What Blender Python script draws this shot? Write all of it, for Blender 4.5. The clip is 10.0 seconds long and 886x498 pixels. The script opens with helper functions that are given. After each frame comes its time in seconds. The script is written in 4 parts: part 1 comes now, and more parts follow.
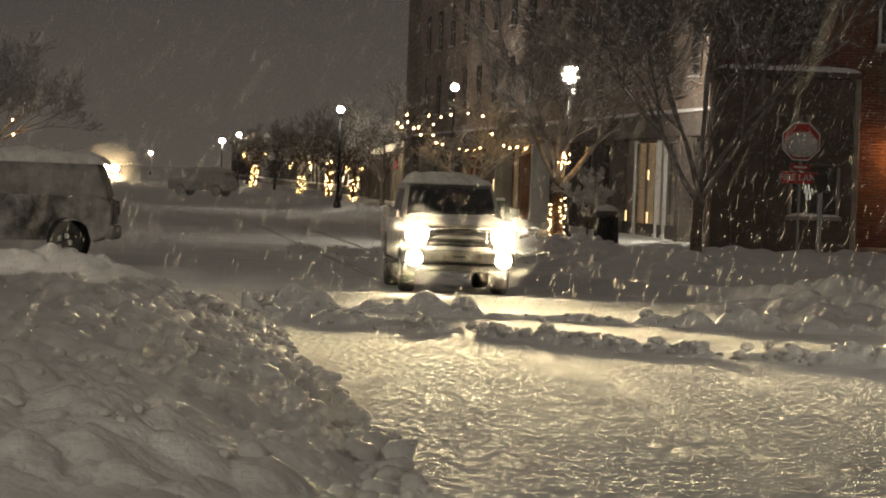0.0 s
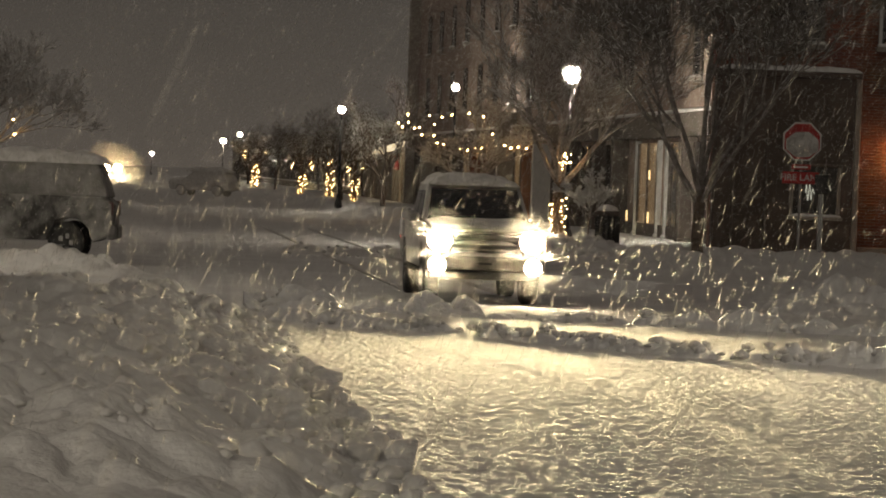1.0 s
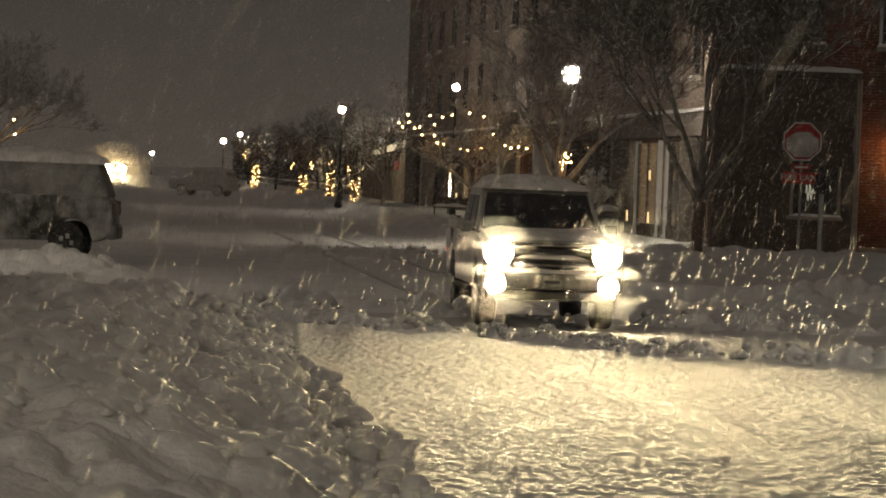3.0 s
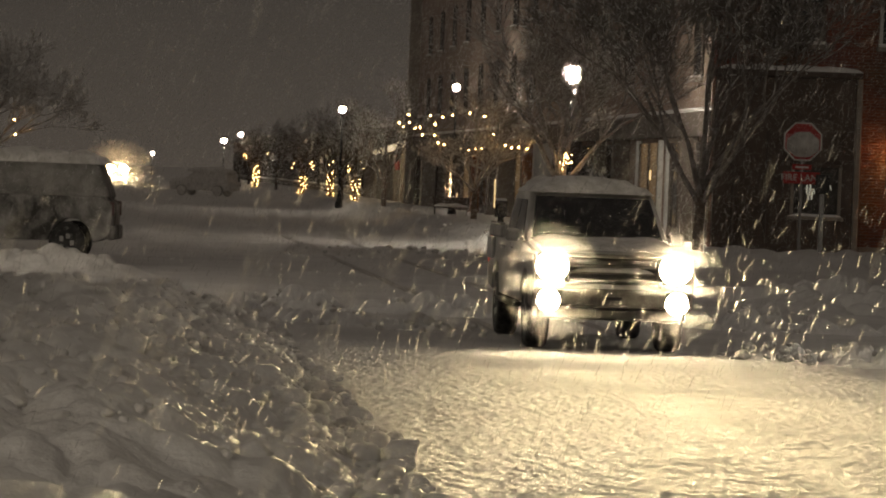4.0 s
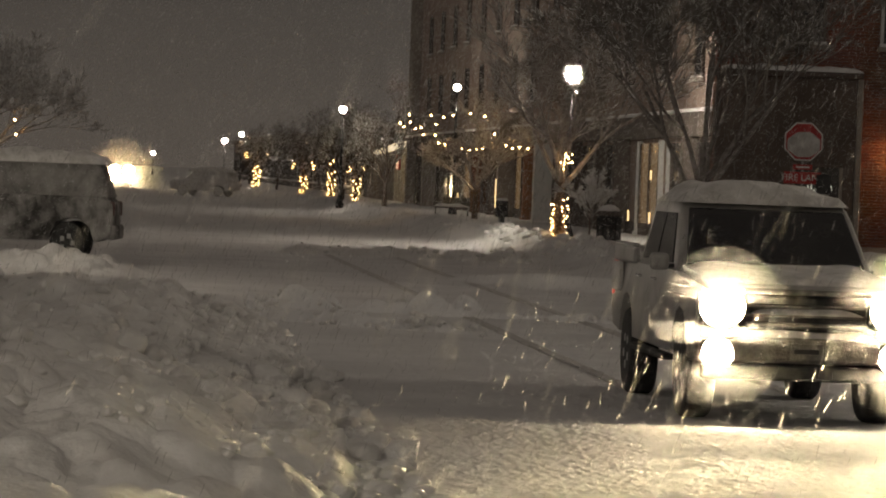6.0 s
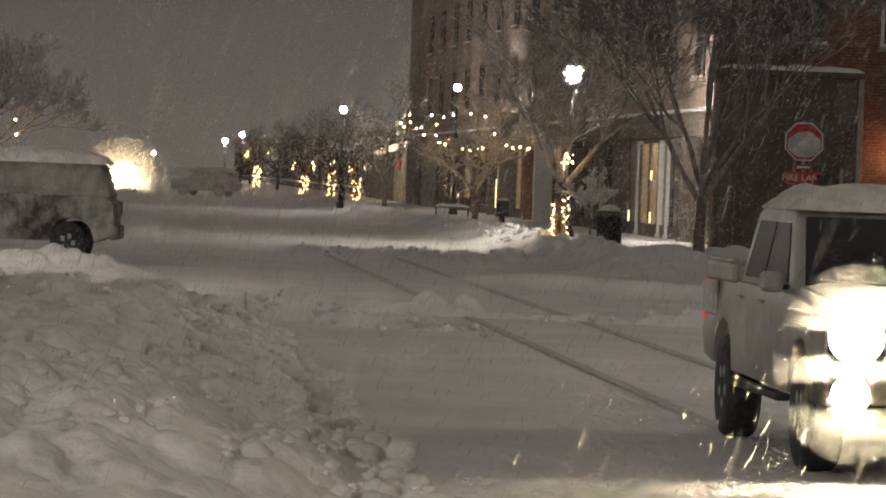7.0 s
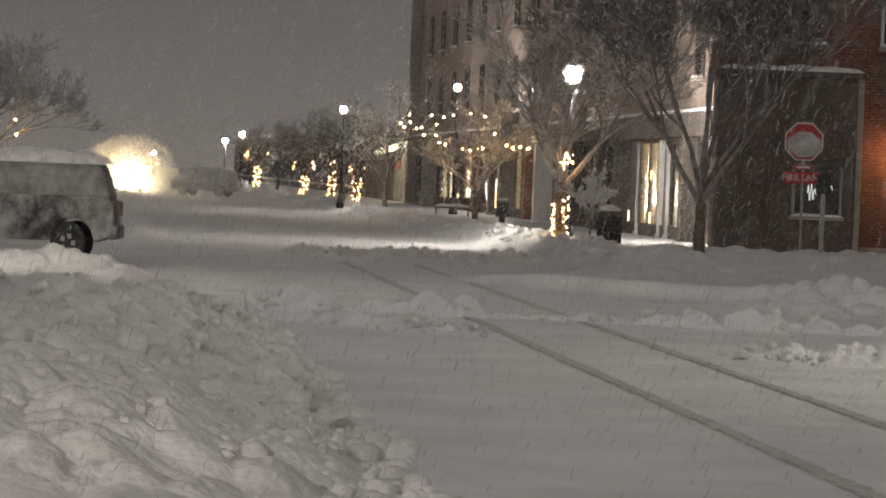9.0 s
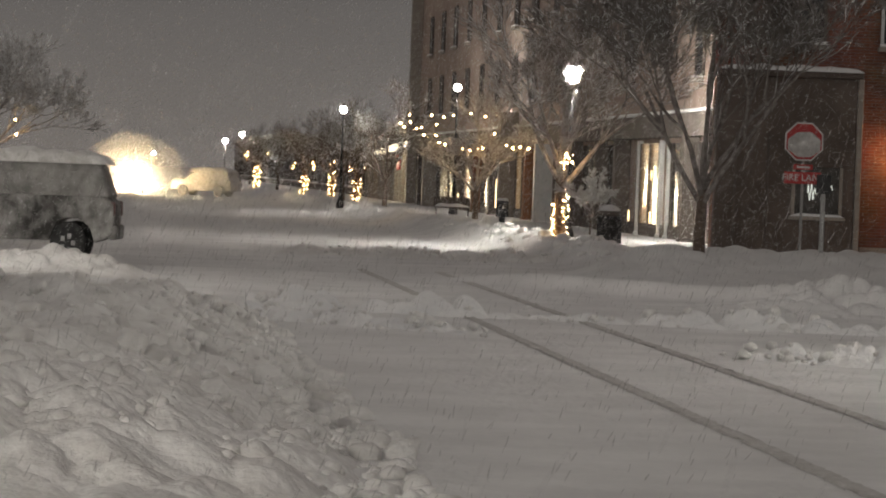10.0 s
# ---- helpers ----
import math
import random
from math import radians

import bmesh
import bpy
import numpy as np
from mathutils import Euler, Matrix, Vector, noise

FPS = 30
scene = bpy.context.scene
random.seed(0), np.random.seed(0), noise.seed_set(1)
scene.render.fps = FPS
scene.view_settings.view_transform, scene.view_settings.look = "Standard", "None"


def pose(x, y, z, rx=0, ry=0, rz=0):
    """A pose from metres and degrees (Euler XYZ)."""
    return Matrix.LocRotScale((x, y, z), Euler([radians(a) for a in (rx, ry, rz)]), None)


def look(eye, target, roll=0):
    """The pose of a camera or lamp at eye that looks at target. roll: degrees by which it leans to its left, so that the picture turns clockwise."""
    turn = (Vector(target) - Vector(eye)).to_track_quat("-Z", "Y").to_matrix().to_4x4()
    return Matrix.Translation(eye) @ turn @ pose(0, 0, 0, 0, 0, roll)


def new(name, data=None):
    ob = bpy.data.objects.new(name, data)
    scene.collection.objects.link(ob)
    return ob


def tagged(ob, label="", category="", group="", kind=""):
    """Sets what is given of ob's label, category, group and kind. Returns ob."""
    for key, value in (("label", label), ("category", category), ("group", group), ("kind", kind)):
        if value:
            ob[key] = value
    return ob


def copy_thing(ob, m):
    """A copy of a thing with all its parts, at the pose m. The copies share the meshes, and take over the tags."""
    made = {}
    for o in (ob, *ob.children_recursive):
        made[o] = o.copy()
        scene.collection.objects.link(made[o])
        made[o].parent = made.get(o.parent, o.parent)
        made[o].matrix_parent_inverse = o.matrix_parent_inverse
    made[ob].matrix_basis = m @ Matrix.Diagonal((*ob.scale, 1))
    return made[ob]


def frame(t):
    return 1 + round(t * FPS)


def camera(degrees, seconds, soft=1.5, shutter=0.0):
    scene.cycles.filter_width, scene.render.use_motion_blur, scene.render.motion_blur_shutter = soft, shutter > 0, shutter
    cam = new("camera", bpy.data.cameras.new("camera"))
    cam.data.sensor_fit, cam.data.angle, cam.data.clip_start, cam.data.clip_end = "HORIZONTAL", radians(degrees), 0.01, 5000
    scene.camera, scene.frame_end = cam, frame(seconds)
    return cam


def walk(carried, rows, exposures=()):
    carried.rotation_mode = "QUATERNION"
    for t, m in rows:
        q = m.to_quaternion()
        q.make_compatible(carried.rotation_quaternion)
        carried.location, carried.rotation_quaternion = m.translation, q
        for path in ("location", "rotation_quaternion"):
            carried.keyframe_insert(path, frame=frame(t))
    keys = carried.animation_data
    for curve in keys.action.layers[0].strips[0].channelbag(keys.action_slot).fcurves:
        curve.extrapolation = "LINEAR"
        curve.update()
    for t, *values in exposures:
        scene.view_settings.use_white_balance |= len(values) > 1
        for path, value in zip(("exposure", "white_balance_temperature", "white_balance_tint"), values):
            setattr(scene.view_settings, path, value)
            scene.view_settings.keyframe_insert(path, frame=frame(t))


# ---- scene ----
# The street runs away from the camera along ALONG; ACROSS is the distance v from the line through the camera.
cam = camera(13.75, 10.0, soft=1.9)
EYE_Z, LEAN = 2.1, 2.2
STREET = 0.0892  # sideways run of the street per metre of depth


def aim(turn):
    """The camera's pose, turned by that many degrees to its right."""
    a = radians(turn)
    return look((0, 0, EYE_Z), (100 * math.sin(a), 100 * math.cos(a), EYE_Z - 2.015), LEAN)


EXPOSURES = [(0.0, -0.38, 7400, 10), (1.0, -0.42, 7500, 10), (2.5, -0.7, 7600, 10), (4.5, -0.8, 7700, 12), (5.5, -0.7, 7600, 12), (6.8, 0.05, 7100, 11), (7.4, 0.4, 6900, 10), (8.0, 0.56, 6800, 10), (9.0, 0.6, 6600, 10), (10.0, 0.58, 6600, 10)]
walk(cam, [(0.0, aim(0.044)), (0.5, aim(0.031)), (2.5, aim(0.028)), (4.5, aim(0.016)), (5.5, aim(0.012)), (7.0, aim(0.0)), (10.0, aim(0.0))], EXPOSURES)


def at(v, d, z=0.0):
    """World place from the distance v across the street and the depth d along it."""
    return Vector((v - STREET * d, d, z))


SPIN = math.degrees(math.atan(STREET))  # turn of things that stand square to the street

# ---- night sky and street light ----
world = bpy.data.worlds.new("night_sky")
scene.world = world
world.use_nodes = True
wn = world.node_tree.nodes
wn["Background"].inputs[0].default_value = (0.125, 0.114, 0.107, 1)
wn["Background"].inputs[1].default_value = 1.0
wl = world.node_tree.links
sky_co, sky_xyz, sky_ramp = wn.new("ShaderNodeTexCoord"), wn.new("ShaderNodeSeparateXYZ"), wn.new("ShaderNodeValToRGB")
sky_ramp.color_ramp.elements[0].position, sky_ramp.color_ramp.elements[0].color = 0.0, (0.115, 0.104, 0.096, 1)
sky_ramp.color_ramp.elements[1].position, sky_ramp.color_ramp.elements[1].color = 0.25, (0.124, 0.114, 0.107, 1)
mid = sky_ramp.color_ramp.elements.new(0.05)
mid.color = (0.078, 0.073, 0.070, 1)
wl.new(sky_co.outputs["Generated"], sky_xyz.inputs[0])
wl.new(sky_xyz.outputs["Z"], sky_ramp.inputs["Fac"])
wl.new(sky_ramp.outputs["Color"], wn["Background"].inputs[0])


# ---- materials ----
def material(name, base, rough=0.7, metal=0.0, second=None, scale=3.0, bump=0.0, bump_scale=40.0, emit=None, strength=0.0, spec=0.4):
    m = bpy.data.materials.new(name)
    m.use_nodes = True
    nt = m.node_tree
    b = nt.nodes["Principled BSDF"]
    b.inputs["Base Color"].default_value = (*base, 1)
    b.inputs["Roughness"].default_value, b.inputs["Metallic"].default_value = rough, metal
    b.inputs["Specular IOR Level"].default_value = spec
    co = nt.nodes.new("ShaderNodeTexCoord")
    if second:
        n = nt.nodes.new("ShaderNodeTexNoise")
        n.inputs["Scale"].default_value, n.inputs["Detail"].default_value, n.inputs["Roughness"].default_value = scale, 6, 0.65
        r = nt.nodes.new("ShaderNodeValToRGB")
        r.color_ramp.elements[0].position, r.color_ramp.elements[1].position = 0.38, 0.66
        r.color_ramp.elements[0].color, r.color_ramp.elements[1].color = (*base, 1), (*second, 1)
        nt.links.new(co.outputs["Object"], n.inputs["Vector"])
        nt.links.new(n.outputs["Fac"], r.inputs["Fac"])
        nt.links.new(r.outputs["Color"], b.inputs["Base Color"])
    if bump:
        n2 = nt.nodes.new("ShaderNodeTexNoise")
        n2.inputs["Scale"].default_value, n2.inputs["Detail"].default_value = bump_scale, 5
        bp = nt.nodes.new("ShaderNodeBump")
        bp.inputs["Strength"].default_value, bp.inputs["Distance"].default_value = 1.0, bump
        nt.links.new(co.outputs["Object"], n2.inputs["Vector"])
        nt.links.new(n2.outputs["Fac"], bp.inputs["Height"])
        nt.links.new(bp.outputs["Normal"], b.inputs["Normal"])
    if emit:
        b.inputs["Emission Color"].default_value = (*emit, 1)
        b.inputs["Emission Strength"].default_value = strength
    return m


SNOW = material("snow", (0.80, 0.81, 0.82), 0.95, second=(0.89, 0.89, 0.89), scale=1.2, bump=0.03, bump_scale=14, spec=0.05)
BANK_SNOW = material("ploughed_snow", (0.66, 0.65, 0.635), 0.95, second=(0.85, 0.85, 0.84), scale=1.6, bump=0.025, bump_scale=14, spec=0.05)
ROAD_SNOW = material("packed_road_snow", (0.66, 0.66, 0.66), 0.95, second=(0.80, 0.80, 0.80), scale=0.5, bump=0.016, bump_scale=22, spec=0.03)
CLOD_SNOW = material("broken_snow_lump", (0.74, 0.735, 0.725), 0.95, second=(0.87, 0.87, 0.86), scale=1.5, bump=0.03, bump_scale=2.5, spec=0.05)
TRACK_SNOW = material("wheel_pressed_slush", (0.42, 0.41, 0.40), 0.7, second=(0.60, 0.59, 0.58), scale=5, bump=0.02, bump_scale=18)
BARK = material("bark", (0.10, 0.075, 0.06), 0.9, second=(0.20, 0.16, 0.13), scale=14, bump=0.01)
FROST = material("snow_dusted_twigs", (0.22, 0.195, 0.18), 0.9, second=(0.52, 0.49, 0.47), scale=6)
DUSKTWIG = material("dark_twigs", (0.14, 0.12, 0.11), 0.9, second=(0.32, 0.30, 0.28), scale=6)
METAL = material("black_metal", (0.03, 0.03, 0.032), 0.45, 0.5, second=(0.05, 0.05, 0.05), scale=12)
STEEL = material("galvanised_steel", (0.30, 0.30, 0.30), 0.5, 0.7, second=(0.42, 0.42, 0.42), scale=15)
LAMPGLASS = material("lit_globe", (0.9, 0.9, 0.9), 0.4, emit=(1, 0.95, 0.86), strength=520)
FAIRY = material("warm_bulb", (0.9, 0.7, 0.4), 0.4, emit=(1, 0.60, 0.23), strength=55)
CABLE = material("dark_cable", (0.03, 0.035, 0.03), 0.6)
HEAD = material("headlamp_bulb", (0.1, 0.1, 0.1), 0.3, emit=(1, 0.85, 0.53), strength=4200000)
HEADLOW = material("headlamp_low_plate", (0.1, 0.1, 0.1), 0.3, emit=(1, 0.85, 0.53), strength=900000)
FOG = material("fog_lamp_bulb", (0.1, 0.1, 0.1), 0.3, emit=(1, 0.85, 0.53), strength=210000)
FOGLOW = material("fog_lamp_low_plate", (0.1, 0.1, 0.1), 0.3, emit=(1, 0.85, 0.53), strength=6000)
LENS = material("lit_lamp_lens", (0.1, 0.1, 0.1), 0.5, emit=(1, 0.84, 0.58), strength=240)
FARGLARE = material("far_headlamp_glare", (0.1, 0.1, 0.1), 0.5, emit=(1, 0.70, 0.38), strength=260)
PAINT = material("salt_filmed_car_paint", (0.30, 0.295, 0.285), 0.5, second=(0.44, 0.43, 0.42), scale=2.5, spec=0.5)
# stained trim; the dimness of the truck's front is put into its base
DIMTRIM = material("stained_dim_trim", (0.07, 0.065, 0.06), 0.6, second=(0.20, 0.19, 0.18), scale=5, bump=0.01)
DARKPAINT = material("dark_car_paint", (0.03, 0.03, 0.032), 0.3, second=(0.05, 0.05, 0.05), scale=2, spec=0.6)
ICED = material("iced_dark_paint", (0.045, 0.043, 0.040), 0.8, second=(0.40, 0.39, 0.38), scale=1.7, bump=0.03, bump_scale=8)
PLASTER = material("snow_plastered_glass", (0.16, 0.155, 0.15), 0.8, second=(0.34, 0.33, 0.32), scale=2.2, bump=0.02, bump_scale=9)
CRUST = material("snow_crust_on_car", (0.55, 0.54, 0.52), 0.9, second=(0.80, 0.79, 0.78), scale=5, bump=0.03, bump_scale=14)
GLASS = material("dark_glass", (0.012, 0.012, 0.014), 0.12, second=(0.03, 0.03, 0.03), scale=4, spec=0.6)
RUBBER = material("tyre_rubber", (0.02, 0.02, 0.02), 0.8, second=(0.06, 0.06, 0.06), scale=12)
CHROME = material("chrome", (0.6, 0.6, 0.6), 0.18, 1.0)
REDLENS = material("red_lens", (0.35, 0.02, 0.02), 0.3, emit=(1, 0.05, 0.03), strength=0.5)
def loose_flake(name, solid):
    """Thin airy flakes, and the shells of lamp glow: they scatter light forwards and back, and part of it passes
    straight through.
    """
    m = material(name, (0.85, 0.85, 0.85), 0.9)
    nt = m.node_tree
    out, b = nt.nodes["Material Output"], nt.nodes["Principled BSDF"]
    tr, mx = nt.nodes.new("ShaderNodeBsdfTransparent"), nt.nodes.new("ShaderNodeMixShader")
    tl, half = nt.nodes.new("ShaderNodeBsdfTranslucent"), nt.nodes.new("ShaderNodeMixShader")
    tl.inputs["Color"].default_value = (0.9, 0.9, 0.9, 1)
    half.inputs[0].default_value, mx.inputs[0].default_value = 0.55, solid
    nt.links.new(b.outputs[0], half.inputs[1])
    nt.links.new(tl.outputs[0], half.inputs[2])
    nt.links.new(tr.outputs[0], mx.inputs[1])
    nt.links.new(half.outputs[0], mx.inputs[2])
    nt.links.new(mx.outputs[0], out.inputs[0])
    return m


FLAKE = loose_flake("snow_dust_flake", 0.9)
# faint sheet for the domes that imitate lamp glow
GLOWSHELL = loose_flake("blown_snow_mist", 0.08)
AIRY = loose_flake("airy_snow_flake", 0.03)
WET = loose_flake("wet_snow_flake", 0.18)
FRONTPAINT = material("dark_brown_paint", (0.105, 0.085, 0.074), 0.85, second=(0.15, 0.122, 0.106), scale=1.5, bump=0.006)
BROWNWALL = material("weathered_brown_stucco", (0.30, 0.235, 0.20), 0.9, second=(0.40, 0.32, 0.28), scale=0.8, bump=0.008)
DULLGLASS = material("frosted_dark_glass", (0.06, 0.058, 0.055), 0.85, second=(0.12, 0.115, 0.11), scale=3, spec=0.1)
PARKEDLENS = material("unlit_red_lens", (0.08, 0.02, 0.02), 0.4, second=(0.2, 0.17, 0.16), scale=9)
DARKWALL = material("dark_painted_wall", (0.10, 0.085, 0.076), 0.7, second=(0.15, 0.125, 0.11), scale=1.2, bump=0.006)
STONE = material("pale_stone_trim", (0.30, 0.27, 0.24), 0.8, second=(0.38, 0.35, 0.31), scale=4, bump=0.005)
WHITEPAINT = material("white_painted_wood", (0.62, 0.64, 0.64), 0.5, second=(0.72, 0.73, 0.73), scale=5)
ORANGE = material("warm_painted_wall", (0.30, 0.15, 0.08), 0.75, second=(0.38, 0.19, 0.11), scale=1.5)
SIGNRED = material("red_sign_face", (0.42, 0.03, 0.03), 0.45, second=(0.5, 0.05, 0.05), scale=6)
SIGNWHITE = material("white_sign_paint", (0.72, 0.72, 0.72), 0.5)
# light on the awning's underside is put into the cloth as emission
AWNING = material("lit_awning_cloth", (0.8, 0.76, 0.66), 0.7, emit=(1, 0.86, 0.6), strength=1.6)
WARMPANE = material("lit_shop_pane", (0.2, 0.15, 0.1), 0.2, emit=(1, 0.66, 0.34), strength=0.12)
COOLPANE = material("lit_door_pane", (0.2, 0.2, 0.2), 0.2, emit=(0.75, 0.95, 1.0), strength=0.22)
LITSTRIP = material("warm_lit_strip", (0.8, 0.7, 0.5), 0.4, emit=(1, 0.72, 0.36), strength=2.2)
NEON = material("white_neon", (0.8, 0.8, 0.8), 0.4, emit=(0.9, 0.95, 0.85), strength=0.5)


def brick_material():
    m = material("dark_red_brick", (0.16, 0.065, 0.04), 0.85)
    nt = m.node_tree
    b = nt.nodes["Principled BSDF"]
    co = nt.nodes.new("ShaderNodeTexCoord")
    sp = nt.nodes.new("ShaderNodeSeparateXYZ")
    cb = nt.nodes.new("ShaderNodeCombineXYZ")
    br = nt.nodes.new("ShaderNodeTexBrick")
    br.inputs["Scale"].default_value = 1.0
    br.inputs["Brick Width"].default_value, br.inputs["Row Height"].default_value, br.inputs["Mortar Size"].default_value = 0.22, 0.075, 0.008
    br.inputs["Color1"].default_value, br.inputs["Color2"].default_value = (0.36, 0.155, 0.10, 1), (0.25, 0.105, 0.07, 1)
    br.inputs["Mortar"].default_value = (0.30, 0.26, 0.23, 1)
    no = nt.nodes.new("ShaderNodeTexNoise")
    no.inputs["Scale"].default_value = 0.7
    mx = nt.nodes.new("ShaderNodeMix")
    mx.data_type, mx.blend_type = "RGBA", "MULTIPLY"
    mx.inputs["Factor"].default_value = 0.6
    bp = nt.nodes.new("ShaderNodeBump")
    bp.inputs["Distance"].default_value = 0.01
    nt.links.new(co.outputs["Object"], sp.inputs[0])
    nt.links.new(sp.outputs["Y"], cb.inputs["X"])
    nt.links.new(sp.outputs["Z"], cb.inputs["Y"])
    nt.links.new(cb.outputs[0], br.inputs["Vector"])
    nt.links.new(co.outputs["Object"], no.inputs["Vector"])
    nt.links.new(br.outputs["Color"], mx.inputs[6])
    nt.links.new(no.outputs["Color"], mx.inputs[7])
    nt.links.new(mx.outputs[2], b.inputs["Base Color"])
    nt.links.new(br.outputs["Fac"], bp.inputs["Height"])
    nt.links.new(bp.outputs["Normal"], b.inputs["Normal"])
    return m


BRICK = brick_material()


def mesh_of(name, verts, faces, mat, smooth=False):
    me = bpy.data.meshes.new(name)
    me.from_pydata(verts, [], faces)
    me.materials.append(mat)
    if smooth:
        me.polygons.foreach_set("use_smooth", [True] * len(me.polygons))
    me.update()
    return me


def grid_mesh(name, xs, ys, height, mat, keep=None):
    """A sheet over depths ys and distances xs across the street, with heights from a function of both arrays."""
    V, D = np.meshgrid(xs, ys)
    Z = height(V, D)
    pts = np.stack([V - STREET * D, D, Z], -1).reshape(-1, 3)
    n, m = len(ys), len(xs)
    i = np.arange(n * m).reshape(n, m)
    f = np.stack([i[:-1, :-1], i[:-1, 1:], i[1:, 1:], i[1:, :-1]], -1).reshape(-1, 4)
    return mesh_of(name, pts.tolist(), f.tolist(), mat, True)


def wave(V, D, scale, seed, octaves=4):
    """Smooth value noise on arrays."""
    rng = np.random.RandomState(seed)
    table = rng.rand(256, 256)
    out, amp, tot = np.zeros_like(V, dtype=float), 1.0, 0.0
    x, y = V / scale + 500.3, D / scale + 500.7
    for o in range(octaves):
        xi, yi = np.floor(x).astype(int), np.floor(y).astype(int)
        fx, fy = x - xi, y - yi
        fx, fy = fx * fx * (3 - 2 * fx), fy * fy * (3 - 2 * fy)
        g = lambda a, b: table[a % 256, b % 256]
        out += amp * ((g(xi, yi) * (1 - fx) + g(xi + 1, yi) * fx) * (1 - fy) + (g(xi, yi + 1) * (1 - fx) + g(xi + 1, yi + 1) * fx) * fy)
        tot += amp
        amp *= 0.5
        x, y = x * 2.03 + 17.1, y * 2.03 + 5.3
    return out / tot


def step(x, a, b):
    t = np.clip((x - a) / (b - a), 0, 1)
    return t * t * (3 - 2 * t)


def bump_at(x, c, w):
    return np.exp(-((x - c) / w) ** 2)


def cells(V, D, size, seed):
    """Rounded lumps: a field of overlapping domes of about that size, 0 to 1."""
    rng = np.random.RandomState(seed)
    jx, jy, hh = rng.rand(97, 89), rng.rand(97, 89), 0.45 + 0.55 * rng.rand(97, 89)
    x, y = V / size, D / size
    xi, yi = np.floor(x).astype(int), np.floor(y).astype(int)
    best = np.zeros_like(V, dtype=float)
    for a in (-1, 0, 1):
        for b in (-1, 0, 1):
            ca, cb = xi + a, yi + b
            dx, dy = x - ca - jx[ca % 97, cb % 89], y - cb - jy[ca % 97, cb % 89]
            h = hh[ca % 97, cb % 89]
            best = np.maximum(best, h * np.sqrt(np.clip(1 - (dx * dx + dy * dy) / (0.38 + 0.38 * h) ** 2, 0, 1)))
    return best


WHEEL_LANES = (5.28, 6.92)


def ground_height(V, D):
    lane = np.maximum(bump_at(V, WHEEL_LANES[0], 0.22), bump_at(V, WHEEL_LANES[1], 0.22))
    grain = 0.010 * step(wave(V, D * 0.5, 0.055, 2, 2), 0.35, 0.75) + 0.003 * (wave(V, D * 0.5, 0.25, 5, 2) - 0.5)
    z = 0.008 * (wave(V, D, 2.5, 1) - 0.5) + grain * (1 - 0.3 * lane) * (1 - 0.8 * step(D, 60, 75))
    lump = wave(V, D, 1.1, 3)
    # far pavement with the ploughed bank along its edge
    pave = step(V, 10.6, 12.8) * step(D, 74, 84)
    z += pave * 0.34 + bump_at(V, 11.9, 0.9) * (0.10 + 0.55 * lump * lump) * step(D, 84, 92) * (1 - step(D, 240, 320))
    # heap at the corner and a low lit ledge running from it
    z += bump_at(V, 12.2, 1.4) * bump_at(D, 62, 2.2) * (0.06 + 0.42 * cells(V, D, 0.45, 6))
    z += bump_at(D, 73.0 - 1.9 * (V - 6.9), 0.7) * step(V, 6.0, 8.5) * (1 - step(V, 12.5, 14)) * 0.30
    # ploughed bank along the far side of the crossing street
    z += step(V, 9.6, 11.6) * bump_at(D, 80.6, 2.1) * (0.20 + 0.34 * lump + 0.16 * cells(V, D, 0.5, 7))
    # left pavement
    z += (1 - step(V, -4.0, -2.6)) * 0.3 * (step(D, 96, 104))
    # rolling banks beside the far road
    z += bump_at(V, 0.5 + 0.5 * lump, 0.5) * 0.12 * step(D, 100, 110) + bump_at(D, 150, 2.0) * 0.1 * (V < 11)
    z += bump_at(V, 11.2, 0.7) * bump_at(D, 122, 14) * 0.35 * lump
    return z


near_v = np.concatenate([np.linspace(-300, -40, 12), np.linspace(-36, -9, 24), np.linspace(-8.8, 1.4, 70), np.linspace(1.5, 8.5, 290), np.linspace(8.54, 13, 130), np.linspace(13.1, 20, 70), np.linspace(20.5, 60, 14), np.linspace(80, 300, 8)])
near_d = np.concatenate([np.linspace(-60, 20, 16), np.linspace(21, 50, 560), np.linspace(50.06, 68, 240), np.linspace(68.1, 110, 230), np.linspace(110.5, 300, 120), np.linspace(310, 2500, 40)])
ground = tagged(new("ground", grid_mesh("ground", near_v, near_d, ground_height, ROAD_SNOW)), "snow-covered street crossing, packed grainy grey-white snow", "ground", kind="structure")


def bank_height(V, D):
    edge = 1.98 + 0.012 * (D - 24) - V + 0.5 * (wave(V, D, 1.9, 12) - 0.5)
    fade = (1 - step(D + 0.35 * (2 - V), 47, 55)) * step(D, 6, 22)
    h = (step(edge, 0.0, 2.3) - 0.12 * step(edge, 2.4, 5.0)) * fade
    rough = step(edge, 0.0, 0.6) * (1 - step(D, 50, 54)) * step(D, 6, 20)
    W, E = V + 0.22 * wave(V, D, 0.7, 15), D + 0.22 * wave(V, D, 0.7, 17)
    patch = step(wave(V, D, 1.6, 18, 2), 0.35, 0.65)
    fuzz = wave(V, D, 0.55, 20, 5) + 0.6 * np.abs(wave(V, D, 0.9, 21, 4) - 0.5)
    lumps = 0.18 * step(D, 23, 32) * cells(W, E, 0.95, 13) * (0.4 + 0.6 * patch) + 0.13 * cells(W, E, 0.42, 14) + (0.02 + 0.05 * patch) * cells(W, E, 0.2, 16) + 0.26 * (fuzz - 0.4)
    return h * (0.20 + 0.50 * wave(V, D, 2.4, 11)) + rough * lumps - 0.08


